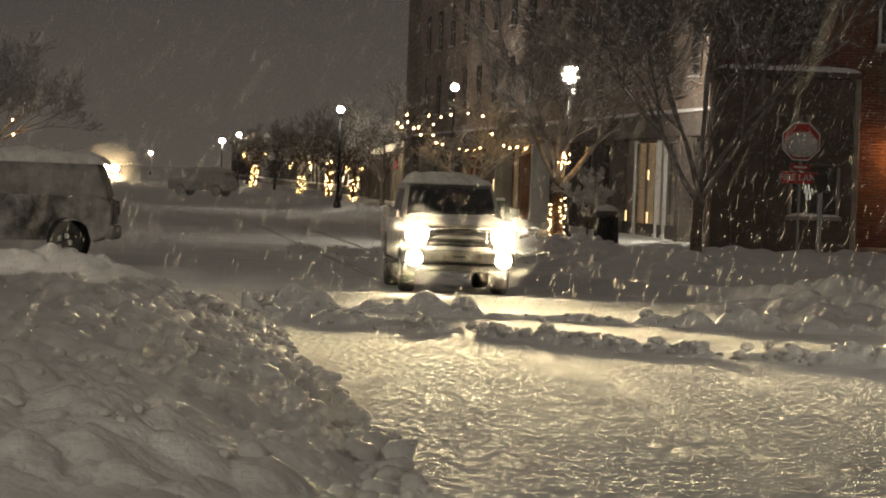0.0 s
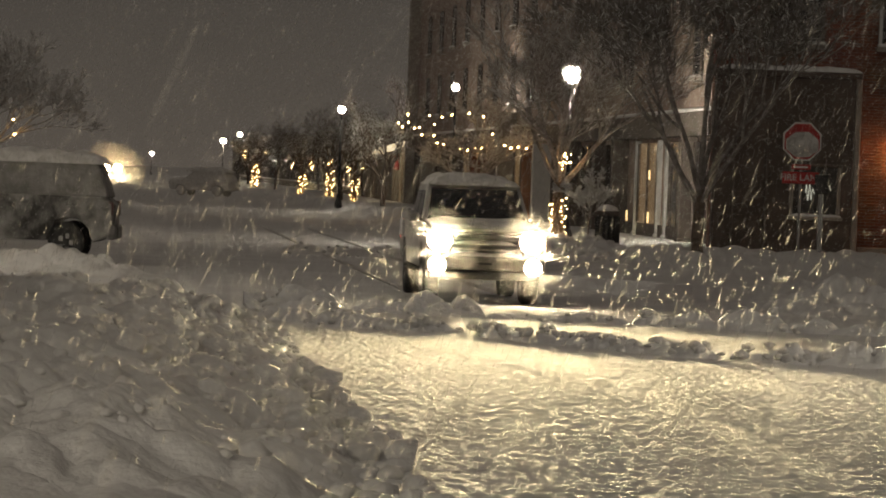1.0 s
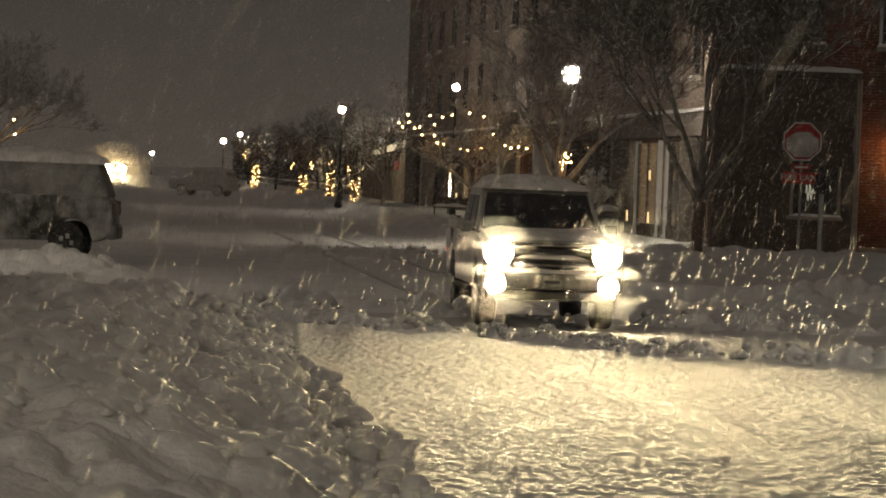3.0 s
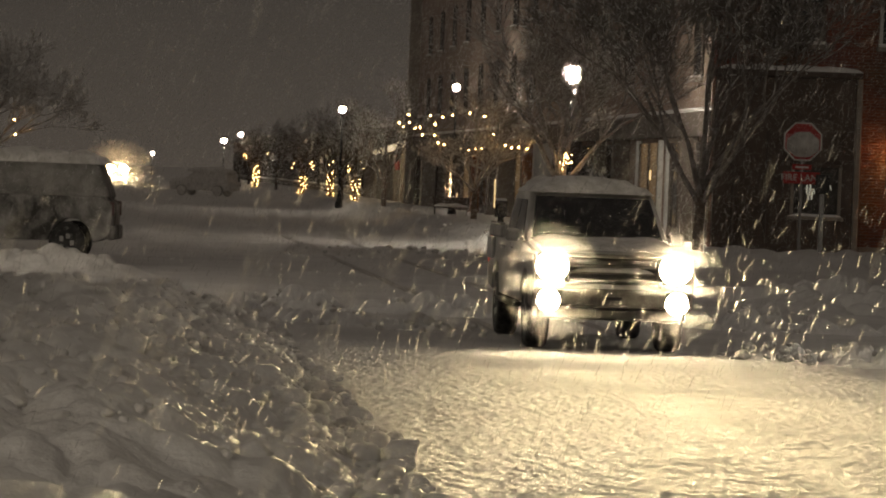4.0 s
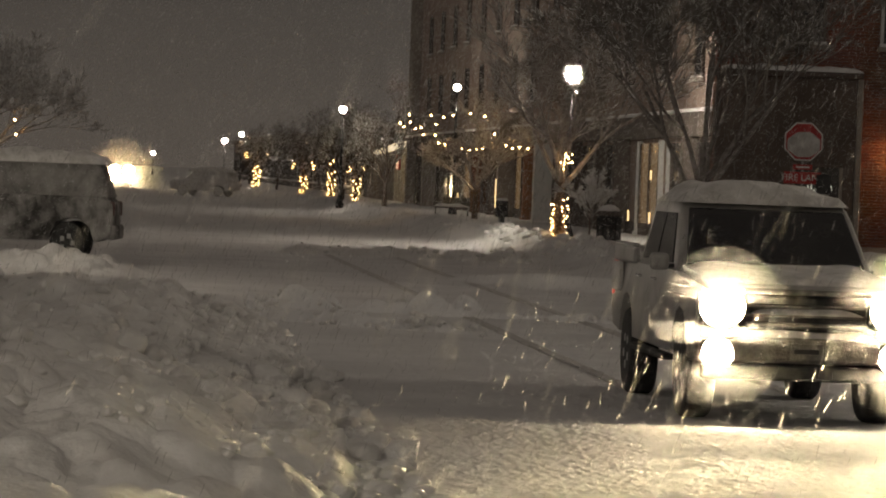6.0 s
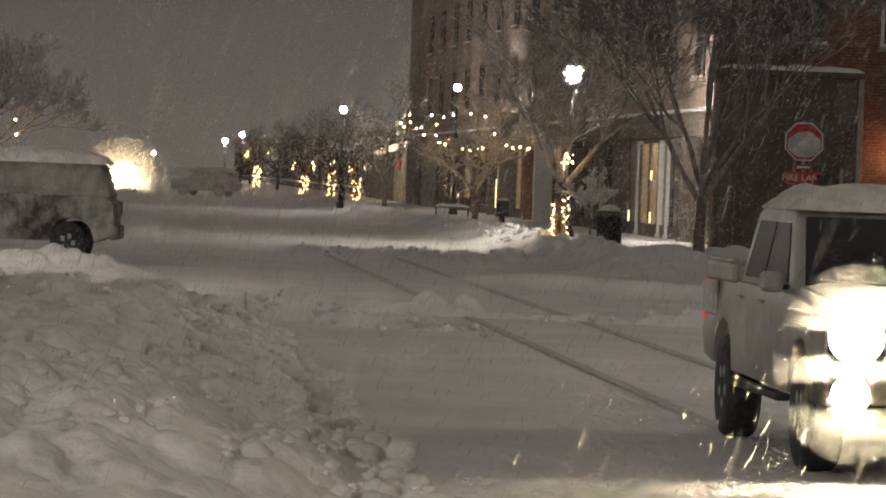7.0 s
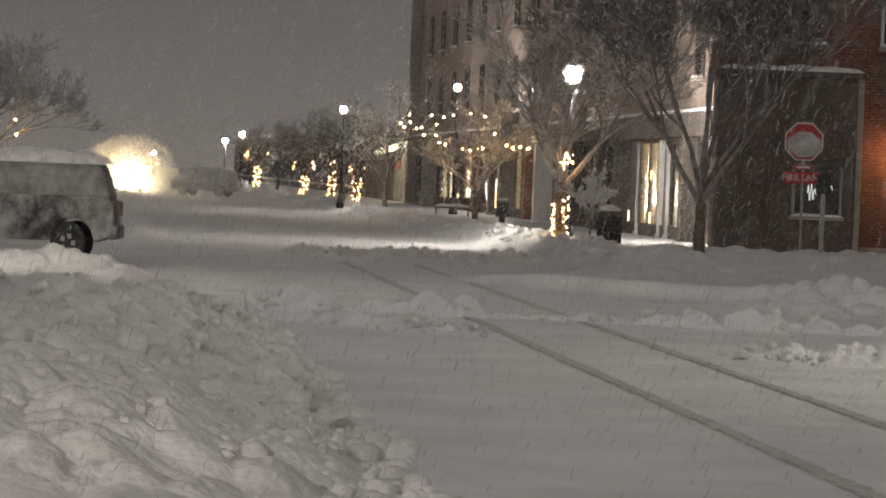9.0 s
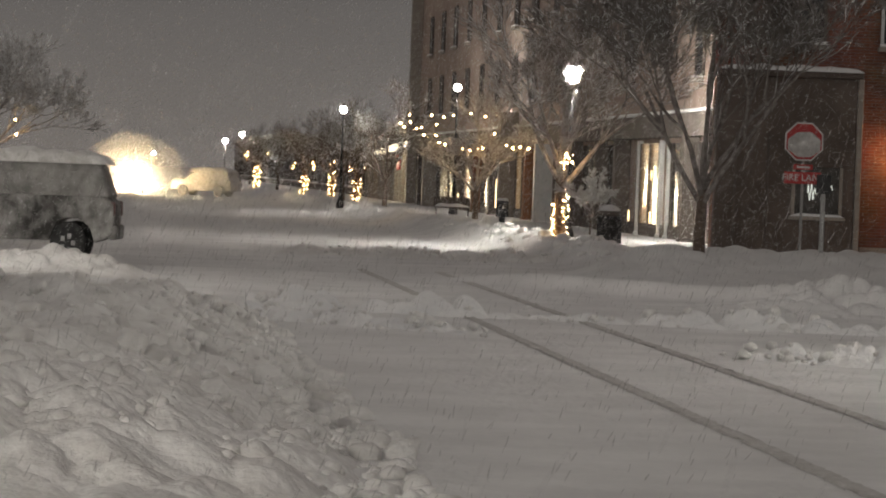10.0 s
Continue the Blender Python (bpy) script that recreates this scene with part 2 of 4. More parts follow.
bank = tagged(new("snow_bank", grid_mesh("snow_bank", np.concatenate([np.linspace(-14, -6, 40), np.linspace(-5.93, 3.2, 300)]), np.concatenate([np.linspace(4, 20, 24), np.linspace(20.05, 56, 720)]), bank_height, BANK_SNOW)), "large ploughed bank of lumpy off-white snow beside the road", "snow bank", kind="stuff")


def clod_mesh(seed):
    rng = random.Random(seed)
    bm = bmesh.new()
    bmesh.ops.create_icosphere(bm, subdivisions=2, radius=1.0)
    off = Vector((rng.uniform(0, 90), rng.uniform(0, 90), 0))
    for v in bm.verts:
        k = 1 + 0.42 * noise.noise(v.co * 1.3 + off) + 0.26 * noise.noise(v.co * 3.1 + off)
        v.co = Vector((v.co.x * k * 1.15, v.co.y * k, v.co.z * k * 0.8))
    me = bpy.data.meshes.new("snow_clod")
    bm.to_mesh(me)
    bm.free()
    me.materials.append(CLOD_SNOW)
    me.polygons.foreach_set("use_smooth", [True] * len(me.polygons))
    return me


CLODS = [clod_mesh(i) for i in range(7)]


def scatter_clods(parent, height, count, v_of, d_of, size_of, seed):
    rng = random.Random(seed)
    for i in range(count):
        v, d, s = v_of(rng), d_of(rng), size_of(rng)
        z = float(height(np.array([[v]]), np.array([[d]]))[0, 0])
        ob = new("snow_clod", CLODS[rng.randrange(7)])
        ob.parent = parent
        ob.location = at(v, d, max(z, 0.0) + s * 0.22)
        ob.rotation_euler = (rng.uniform(-0.5, 0.5), rng.uniform(-0.5, 0.5), rng.uniform(0, 6.28))
        ob.scale = (s, s * rng.uniform(0.75, 1.2), s * rng.uniform(0.75, 1.1))


scatter_clods(bank, bank_height, 170, lambda r: 2.2 - abs(r.gauss(0, 0.75)), lambda r: r.uniform(25.5, 47), lambda r: min(0.15, 0.035 + abs(r.gauss(0, 0.045))), 3)
scatter_clods(bank, bank_height, 110, lambda r: r.uniform(-4, 1.6), lambda r: r.uniform(26, 48), lambda r: min(0.12, 0.03 + abs(r.gauss(0, 0.035))), 4)


def clod_field(height, count, v_of, d_of, size_of, seed):
    """The smaller lumps of the bank, joined."""
    rng = np.random.RandomState(seed)
    shapes = []
    for me in CLODS:
        co = np.empty(len(me.vertices) * 3)
        me.vertices.foreach_get("co", co)
        shapes.append((co.reshape(-1, 3), np.array([p.vertices[:] for p in me.polygons])))
    v, d, s = v_of(rng, count), d_of(rng, count), size_of(rng, count)
    z = np.maximum(height(v[None], d[None])[0], 0) + s * 0.25
    pts, fs, base = [], [], 0
    for i in range(count):
        co, f = shapes[rng.randint(7)]
        a = rng.rand() * 6.28
        turn = np.array([[math.cos(a), -math.sin(a), 0], [math.sin(a), math.cos(a), 0], [0, 0, 1]])
        pts.append(co @ turn.T * (s[i] * rng.uniform(0.8, 1.25, 3)) + np.array([v[i] - STREET * d[i], d[i], z[i]]))
        fs.append(f + base)
        base += len(co)
    return mesh_of("snow_lumps", np.concatenate(pts).tolist(), np.concatenate(fs).tolist(), BANK_SNOW, True)


lumps = new("snow_lumps", clod_field(bank_height, 1500, lambda r, n: np.where(r.rand(n) < 0.5, 2.12 - np.abs(r.randn(n)) * 1.2, r.uniform(-4.0, 2.2, n)), lambda r, n: r.uniform(21.5, 50, n), lambda r, n: np.minimum(0.11, 0.02 + np.abs(r.randn(n)) ** 1.4 * 0.03), 8))
lumps.parent = bank
tagged(lumps, kind="stuff")


def ridge_line(V):
    return 52.3 - 1.35 * np.clip(V - 2.0, 0, 6.0) + 0.25 * np.sin(V * 1.7)


def ridge_height(V, D):
    c = ridge_line(V) + 0.9 * (wave(V, D, 2.2, 22, 2) - 0.5)
    lump = cells(V, D, 0.34, 21) * 0.6 + cells(V, D, 0.15, 23) * 0.4
    tall = 0.45 + 0.55 * wave(V, D * 0 + 3, 1.4, 24, 2)
    return bump_at(D, c, 0.75) * lump * tall * 0.44 - 0.04


def back_ridge_height(V, D):
    c = 55.5 - 0.25 * (V - 3) + 0.8 * (wave(V, D, 2.5, 32, 2) - 0.5)
    return bump_at(D, c, 0.4) * cells(V, D, 0.4, 31) * wave(V, D * 0 + 9, 1.1, 33, 2) * 0.6 - 0.05


def ridge_clods(parent, count, v0, v1, seed, line, spread, height):
    rng = random.Random(seed)
    spots = []
    for i in range(count):
        v = rng.uniform(v0, v1)
        spots.append((v, float(line(v)) + rng.gauss(0, spread)))
    it = iter(spots)
    now = [None]

    def v_of(r):
        now[0] = next(it)
        return now[0][0]
    scatter_clods(parent, height, count, v_of, lambda r: now[0][1], lambda r: min(0.12, 0.03 + abs(r.gauss(0, 0.035))), seed)


RIDGE_LABEL = "low broken ridge of ploughed snow across the road"
ridge_near = tagged(new("snow_ridge", grid_mesh("snow_ridge", np.linspace(1.9, 4.95, 110), np.linspace(46, 54, 170), lambda V, D: (ridge_height(V, D) + 0.04) * (1 - step(V, 4.3, 4.95)) - 0.04, SNOW)), RIDGE_LABEL, "snow ridge", "snow ridges", kind="stuff")
ridge_far = tagged(new("snow_ridge", grid_mesh("snow_ridge", np.linspace(7.3, 16, 190), np.linspace(42, 50, 130), lambda V, D: (ridge_height(V, D) + 0.04) * step(V, 7.3, 8.4) - 0.04, SNOW)), RIDGE_LABEL, "snow ridge", "snow ridges", kind="stuff")
ridge_back = tagged(new("snow_ridge", grid_mesh("snow_ridge", np.linspace(2.0, 12, 190), np.linspace(52.5, 58, 80), back_ridge_height, SNOW)), "scattered small lumps of ploughed snow on the road", "snow ridge", "snow ridges", kind="stuff")
ridge_crushed = tagged(new("snow_ridge", grid_mesh("snow_ridge", np.linspace(4.9, 7.35, 70), np.linspace(43, 52, 130), ridge_height, SNOW)), "soft ridge of ploughed snow that wheels press flat", "snow ridge", "snow ridges", kind="stuff")


def car_bank_height(V, D):
    return bump_at(D, 69 - 0.3 * V + 1.0 * (wave(V, D, 2.5, 62, 2) - 0.5), 1.6) * (1 - step(V, -0.6, 1.2)) * (0.18 + 0.26 * cells(V, D, 0.6, 61) + 0.16 * cells(V, D, 0.28, 63)) - 0.04


car_bank = tagged(new("snow_ridge", grid_mesh("snow_ridge", np.linspace(-9, 1.6, 150), np.linspace(65, 75, 110), car_bank_height, BANK_SNOW)), "lumpy heap of ploughed snow beside the parked car", "snow ridge", "snow ridges", kind="stuff")


ridge_clods(ridge_near, 60, 2.0, 4.9, 81, ridge_line, 0.45, ridge_height)
ridge_clods(ridge_far, 90, 7.4, 13.5, 82, ridge_line, 0.5, ridge_height)
ridge_clods(ridge_crushed, 50, 5.0, 7.3, 83, ridge_line, 0.5, ridge_height)
ridge_clods(ridge_back, 60, 2.2, 10.5, 84, lambda v: 55.5 - 0.25 * (v - 3), 0.5, back_ridge_height)


def windrow_height(V, D):
    return bump_at(D, 92 - 0.2 * (V - 7) + 1.2 * (wave(V, D, 2.5, 42, 2) - 0.5), 0.8) * (0.25 + 0.75 * cells(V, D, 0.6, 41)) * 0.5 * step(V, 3.6, 5) * (0.5 + 0.5 * wave(V, D * 0, 1.5, 43)) - 0.05


windrow = tagged(new("snow_ridge", grid_mesh("snow_ridge", np.linspace(3.5, 11.6, 130), np.linspace(89, 95, 50), windrow_height, BANK_SNOW)), "dark lumpy windrow of snow across the far road", "snow ridge", "snow ridges", kind="stuff")


ridge_clods(windrow, 90, 4.2, 11.3, 85, lambda v: 92 - 0.2 * (v - 7), 0.7, windrow_height)
scatter_clods(windrow, ground_height, 110, lambda r: r.gauss(12.0, 0.5), lambda r: r.uniform(82, 128), lambda r: min(0.22, 0.06 + abs(r.gauss(0, 0.06))), 86)


def side_bank_height(V, D):
    return bump_at(V, 9.6, 0.9) * (0.2 + 0.8 * cells(V, D, 0.3, 51)) * 0.16 * step(D, 24, 27) * (1 - step(D, 40, 44)) * wave(V, D, 1.0, 52) - 0.04


side_bank = tagged(new("snow_ridge", grid_mesh("snow_ridge", np.linspace(7.8, 12, 90), np.linspace(23, 46, 230), side_bank_height, SNOW)), "thin strip of churned snow beside the wheel tracks", "snow ridge", "snow ridges", kind="stuff")


# ---- small builders ----
def part(name, bm, mat, parent=None, label="", smooth=False):
    """Links a bmesh as one mesh object under a thing or a part."""
    me = bpy.data.meshes.new(name)
    bm.to_mesh(me)
    bm.free()
    me.materials.append(mat)
    if smooth:
        me.polygons.foreach_set("use_smooth", [True] * len(me.polygons))
    ob = new(name, me)
    ob.parent = parent
    return tagged(ob, label)


def rbox(x0, x1, y0, y1, z0, z1, bevel=0.02, bm=None, segments=2):
    own = bmesh.new()
    bmesh.ops.create_cube(own, size=1.0)
    for v in own.verts:
        v.co = Vector(((x0 + x1) / 2 + v.co.x * (x1 - x0), (y0 + y1) / 2 + v.co.y * (y1 - y0), (z0 + z1) / 2 + v.co.z * (z1 - z0)))
    if bevel:
        bmesh.ops.bevel(own, geom=own.edges[:], offset=bevel, segments=segments, affect="EDGES", profile=0.5)
    if bm is None:
        return own
    me = bpy.data.meshes.new("tmp")
    own.to_mesh(me)
    own.free()
    bm.from_mesh(me)
    bpy.data.meshes.remove(me)
    return bm


def turned(profile, n=16, bm=None, centre=(0, 0, 0), axis="z"):
    """A lathed form from (radius, height) pairs."""
    bm = bm or bmesh.new()
    rings = []
    for r, h in profile:
        ring = []
        for i in range(n):
            a = 2 * math.pi * i / n
            p = (r * math.cos(a), r * math.sin(a), h) if axis == "z" else (h, r * math.cos(a), r * math.sin(a))
            ring.append(bm.verts.new(Vector(p) + Vector(centre)))
        rings.append(ring)
    for a, b in zip(rings, rings[1:]):
        for i in range(n):
            bm.faces.new((a[i], a[(i + 1) % n], b[(i + 1) % n], b[i]))
    bm.faces.new(rings[0][::-1])
    bm.faces.new(rings[-1])
    return bm


def extrude_profile(points, half_low, half_top, z_low, z_top, bevel=0.05):
    """A side outline in (y, z), given width across x that narrows from half_low at z_low to half_top at z_top."""
    bm = bmesh.new()
    wide = lambda z: half_low + (half_top - half_low) * min(1, max(0, (z - z_low) / (z_top - z_low)))
    a = [bm.verts.new((-wide(z), y, z)) for y, z in points]
    b = [bm.verts.new((wide(z), y, z)) for y, z in points]
    n = len(points)
    bm.faces.new(a)
    bm.faces.new(b[::-1])
    for i in range(n):
        bm.faces.new((a[i], b[i], b[(i + 1) % n], a[(i + 1) % n]))
    bmesh.ops.recalc_face_normals(bm, faces=bm.faces[:])
    if bevel:
        bmesh.ops.bevel(bm, geom=bm.edges[:], offset=bevel, segments=3, affect="EDGES", profile=0.5, clamp_overlap=True)
    return bm


def crusted(x0, x1, y0, y1, z0, thick, seed, nx=18, ny=22, slope=0.0):
    """A soft blanket of snow lying on a flat area."""
    bm = bmesh.new()
    rows = []
    for j in range(ny + 1):
        row = []
        for i in range(nx + 1):
            u, w = i / nx, j / ny
            rim = min(1.0, 6 * min(u, 1 - u, w, 1 - w)) ** 0.5
            x, y = x0 + (x1 - x0) * u, y0 + (y1 - y0) * w
            h = rim * thick * (0.75 + 0.5 * noise.noise(Vector((x * 2.2, y * 2.2, seed))))
            row.append(bm.verts.new((x, y, z0 + slope * w + h - 0.012)))
        rows.append(row)
    for j in range(ny):
        for i in range(nx):
            bm.faces.new((rows[j][i], rows[j][i + 1], rows[j + 1][i + 1], rows[j + 1][i]))
    return bm


def square(v, d, z=0.0, extra=0.0):
    """Pose square to the street: local x across it, local y along it."""
    return Matrix.Translation(at(v, d, z)) @ pose(0, 0, 0, 0, 0, SPIN + extra)


# ---- pickup truck: local -y is forward, the front bumper stands at y = 0 ----
def wheel(parent, x, y, r=0.40, w=0.27):
    hub = new("wheel")
    hub.parent = parent
    hub.location = (x, y, r)
    part("tyre", turned([(r * 0.62, -w / 2), (r * 0.93, -w / 2), (r, -w * 0.36), (r, w * 0.36), (r * 0.93, w / 2), (r * 0.62, w / 2)], 28, axis="x"), RUBBER, hub, smooth=True)
    rim = turned([(r * 0.60, -w / 2 + 0.02), (r * 0.60, w / 2 - 0.02)], 24, axis="x")
    for i in range(5):
        a = 2 * math.pi * i / 5
        c = Vector((0, math.cos(a), math.sin(a))) * r * 0.33
        rbox(-w / 2 - 0.005, w / 2 + 0.005, c.y - 0.045, c.y + 0.045, c.z - 0.045, c.z + 0.045, 0.01, rim, 1)
    part("rim", rim, STEEL, hub, "snow-packed alloy rim")
    return hub


def lamp_unit(parent, name, x, z, w, h, depth, mouth, bulbs, slot, wide):
    """A round lamp bowl open to the front. mouth: the lower and upper lip of the beam's slot; bulbs: (material, low, high) of the glowing plates at the back."""
    bm, n = bmesh.new(), 28
    rings = []
    for y, k in ((0.0, 1.06), (-0.012, 1.03), (0.0, 1.0), (depth * 0.6, 1.0), (depth, 0.96)):
        rings.append([bm.verts.new((x + k * w / 2 * math.cos(2 * math.pi * i / n), y, z + k * h / 2 * math.sin(2 * math.pi * i / n))) for i in range(n)])
    for a, b in zip(rings, rings[1:]):
        for i in range(n):
            bm.faces.new((a[i], a[(i + 1) % n], b[(i + 1) % n], b[i]))
    bm.faces.new(rings[-1])
    lamp = part(name, bm, METAL, parent, "glaring warm-white " + name)
    # the glowing lens fills the mouth above and below the slot that lets the beam out
    lens = bmesh.new()
    for low, high in ((-0.49 * h, mouth[0]), (mouth[1], 0.49 * h)):
        up, down = [], []
        for i in range(13):
            zz = low + (high - low) * i / 12
            half = w / 2 * math.sqrt(max(0.0, 1 - (2 * zz / h) ** 2)) * 0.98
            up.append((half, zz))
        outline = [(x + a, z + b) for a, b in up] + [(x - a, z + b) for a, b in reversed(up)]
        front = [lens.verts.new((a, 0.012, b)) for a, b in outline]
        back = [lens.verts.new((a, 0.022, b)) for a, b in outline]
        lens.faces.new(front), lens.faces.new(back[::-1])
        for i in range(len(front)):
            k = (i + 1) % len(front)
            lens.faces.new((front[i], back[i], back[k], front[k]))
    for a in (-1, 1):
        rbox(min(x + a * slot, x + a * w * 0.49), max(x + a * slot, x + a * w * 0.49), 0.012, 0.022, z + mouth[0], z + mouth[1], 0, lens)
    part("lens", lens, LENS, lamp)
    for mat, low, high in bulbs:
        plate = bmesh.new()
        plate.faces.new([plate.verts.new((x + a * wide, depth - 0.035, z + b)) for a, b in ((-1, low), (1, low), (1, high), (-1, high))])
        part("bulb", plate, mat, lamp)
    return lamp


def glow_domes(x, z, y, radii, tall=1.0, beams=()):
    """Open see-through domes, one inside the other, that imitate the glow round a lamp that looks along -y. They part
    where a beam passes through: (lamp height, bulb depth, low slope, high slope).
    """
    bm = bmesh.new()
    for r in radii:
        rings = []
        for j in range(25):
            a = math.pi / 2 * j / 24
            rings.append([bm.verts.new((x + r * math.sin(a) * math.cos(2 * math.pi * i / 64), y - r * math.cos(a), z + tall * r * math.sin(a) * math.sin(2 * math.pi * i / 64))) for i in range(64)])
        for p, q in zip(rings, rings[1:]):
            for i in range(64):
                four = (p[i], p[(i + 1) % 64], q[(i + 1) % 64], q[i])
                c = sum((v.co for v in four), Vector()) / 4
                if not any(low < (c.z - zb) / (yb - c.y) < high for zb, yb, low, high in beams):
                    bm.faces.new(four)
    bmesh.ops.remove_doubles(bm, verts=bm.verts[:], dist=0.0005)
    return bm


def pickup(label):
    car = tagged(new("pickup_truck"), label, "pickup truck")
    # lower body with wheel openings in its outline
    low = [(0.60, 0.56), (0.60, 1.02), (0.72, 1.12), (1.72, 1.20), (4.2, 1.22), (5.55, 1.24), (5.6, 0.75), (5.45, 0.55), (4.98, 0.50), (4.90, 0.72), (4.72, 0.86), (4.5, 0.90), (4.28, 0.86), (4.10, 0.72), (4.02, 0.48),
           (1.48, 0.46), (1.42, 0.70), (1.25, 0.85), (1.02, 0.90), (0.82, 0.86), (0.68, 0.74), (0.62, 0.58)]
    body = part("body", extrude_profile(low, 0.98, 0.93, 0.9, 1.25, 0.03), PAINT, car, "pale paint filmed with road salt and snow", True)
    part("bed_wall", rbox(-0.97, -0.90, 4.15, 5.58, 1.2, 1.36, 0.025), PAINT, car)
    part("bed_wall", rbox(0.90, 0.97, 4.15, 5.58, 1.2, 1.36, 0.025), PAINT, car)
    part("tailgate", rbox(-0.9, 0.9, 5.5, 5.58, 0.78, 1.36, 0.02), PAINT, car)
    part("bed_snow", crusted(-0.9, 0.9, 4.16, 5.5, 1.2, 0.2, 3.0), CRUST, car, "deep snow filling the load bed", True)
    cab = part("cab", extrude_profile([(1.62, 1.19), (2.35, 1.80), (2.55, 1.86), (3.75, 1.88), (3.98, 1.80), (4.12, 1.19)], 0.92, 0.78, 1.2, 1.88, 0.05), PAINT, car, "", True)
    # glass lies just proud of the cab
    ws = bmesh.new()
    q = [(-0.83, 1.68, 1.27), (0.83, 1.68, 1.27), (0.73, 2.29, 1.775), (-0.73, 2.29, 1.775)]
    up = Vector((0, -0.62, 0.75)).normalized() * 0.012
    fr = [ws.verts.new(Vector(p) + up) for p in q]
    bk = [ws.verts.new(Vector(p) - up) for p in q]
    ws.faces.new(fr), ws.faces.new(bk[::-1])
    for i in range(4):
        ws.faces.new((fr[i], bk[i], bk[(i + 1) % 4], fr[(i + 1) % 4]))
    windscreen = part("windscreen", ws, GLASS, car, "dark windscreen swept half clear of snow")
    for s in (-1, 1):
        part("wiper", rbox(s * 0.35 - 0.3, s * 0.35 + 0.3, 1.66, 1.68, 1.285, 1.30, 0.004), METAL, windscreen)
        for y0, y1, top0, top1 in ((1.98, 2.92, 2.42, 2.92), (3.02, 3.88, 3.02, 3.76)):
            sw = bmesh.new()
            pts = [(y0, 1.27), (y1, 1.27), (top1, 1.73), (top0, 1.73)]
            wide = lambda z: 0.92 - 0.14 * (z - 1.2) / 0.68
            outer = [sw.verts.new((s * (wide(z) + 0.012), y, z)) for y, z in pts]
            inner = [sw.verts.new((s * (wide(z) - 0.012), y, z)) for y, z in pts]
            sw.faces.new(outer), sw.faces.new(inner[::-1])
            for i in range(4):
                sw.faces.new((outer[i], inner[i], inner[(i + 1) % 4], outer[(i + 1) % 4]))
            part("side_window", sw, GLASS, car)
        part("door_handle", rbox(s * 0.965 - 0.02, s * 0.965 + 0.02, 2.7, 2.9, 1.08, 1.11, 0.01), CHROME, car, "chrome door handle")
        part("door_handle", rbox(s * 0.965 - 0.02, s * 0.965 + 0.02, 3.7, 3.9, 1.08, 1.11, 0.01), CHROME, car, "chrome door handle")
        mirror = part("mirror", rbox(s * 1.05 - 0.09, s * 1.05 + 0.09, 1.85, 1.97, 1.20, 1.36, 0.04), PAINT, car, "snow-dusted door mirror")
        part("arm", rbox(min(s * 0.9, s * 1.04), max(s * 0.9, s * 1.04), 1.90, 1.95, 1.22, 1.26, 0.01), METAL, mirror)
        part("tail_lamp", rbox(s * 0.93 - 0.05, s * 0.93 + 0.055, 5.48, 5.62, 0.85, 1.2, 0.02), REDLENS, car, "small red tail lamp")
        part("bed_rail", rbox(s * 0.935 - 0.03, s * 0.935 + 0.045, 4.3, 5.56, 1.36, 1.40, 0.012), CHROME, car, "chrome load-bed rail")
        lamp_unit(car, "headlamp", s * 0.76, 0.94, 0.40, 0.36, 0.50, (-0.02, 0.015), ((HEAD, -0.008, 0.016), (HEADLOW, 0.017, 0.040)), 0.10, 0.05)
        lamp_unit(car, "fog_lamp", s * 0.79, 0.53, 0.28, 0.28, 0.30, (-0.05, -0.005), ((FOG, -0.036, -0.008), (FOGLOW, -0.003, 0.052)), 0.13, 0.084)
        part("fender", rbox(s * 0.965 - 0.015, s * 0.965 + 0.025, 0.05, 1.6, 1.0, 1.09, 0.015), PAINT, car)
        part("fender_front", rbox(min(s * 0.955, s * 0.99), max(s * 0.955, s * 0.99), 0.03, 0.55, 0.62, 1.10, 0.015), PAINT, car)
        part("step_bar", rbox(s * 0.98 - 0.06, s * 0.98 + 0.06, 1.6, 3.9, 0.38, 0.44, 0.02), RUBBER, car)
    # front end
    grille = part("grille", rbox(-0.55, 0.55, 0.10, 0.42, 0.74, 1.06, 0.03), METAL, car, "black grille clogged with snow")
    for z in (0.80, 0.88, 0.96):
        part("grille_bar", rbox(-0.54, 0.54, 0.05, 0.11, z - 0.014, z + 0.014, 0.006), DIMTRIM, grille)
    part("grille_surround", rbox(-0.575, 0.575, 0.02, 0.2, 1.06, 1.11, 0.02), DIMTRIM, car)
    part("bumper", rbox(-0.66, 0.66, 0.0, 0.3, 0.46, 0.70, 0.05), DIMTRIM, car, "bumper plastered with snow", True)
    for s in (-1, 1):
        part("bumper_corner", rbox(s * 0.95 - 0.04, s * 0.95 + 0.04, 0.03, 0.5, 0.44, 0.84, 0.03), DIMTRIM, car)
        part("bumper_band", rbox(min(s * 0.6, s * 0.96), max(s * 0.6, s * 0.96), 0.02, 0.4, 0.655, 0.775, 0.03), DIMTRIM, car)
    part("skid_plate", rbox(-0.92, 0.92, 0.10, 0.6, 0.30, 0.45, 0.03), METAL, car)
    plate = part("number_plate", rbox(-0.15, 0.15, -0.012, 0.0, 0.50, 0.64, 0.004), DIMTRIM, car, "number plate under snow")
    part("plate_bar", rbox(-0.11, 0.11, -0.016, -0.011, 0.55, 0.59, 0), METAL, plate)
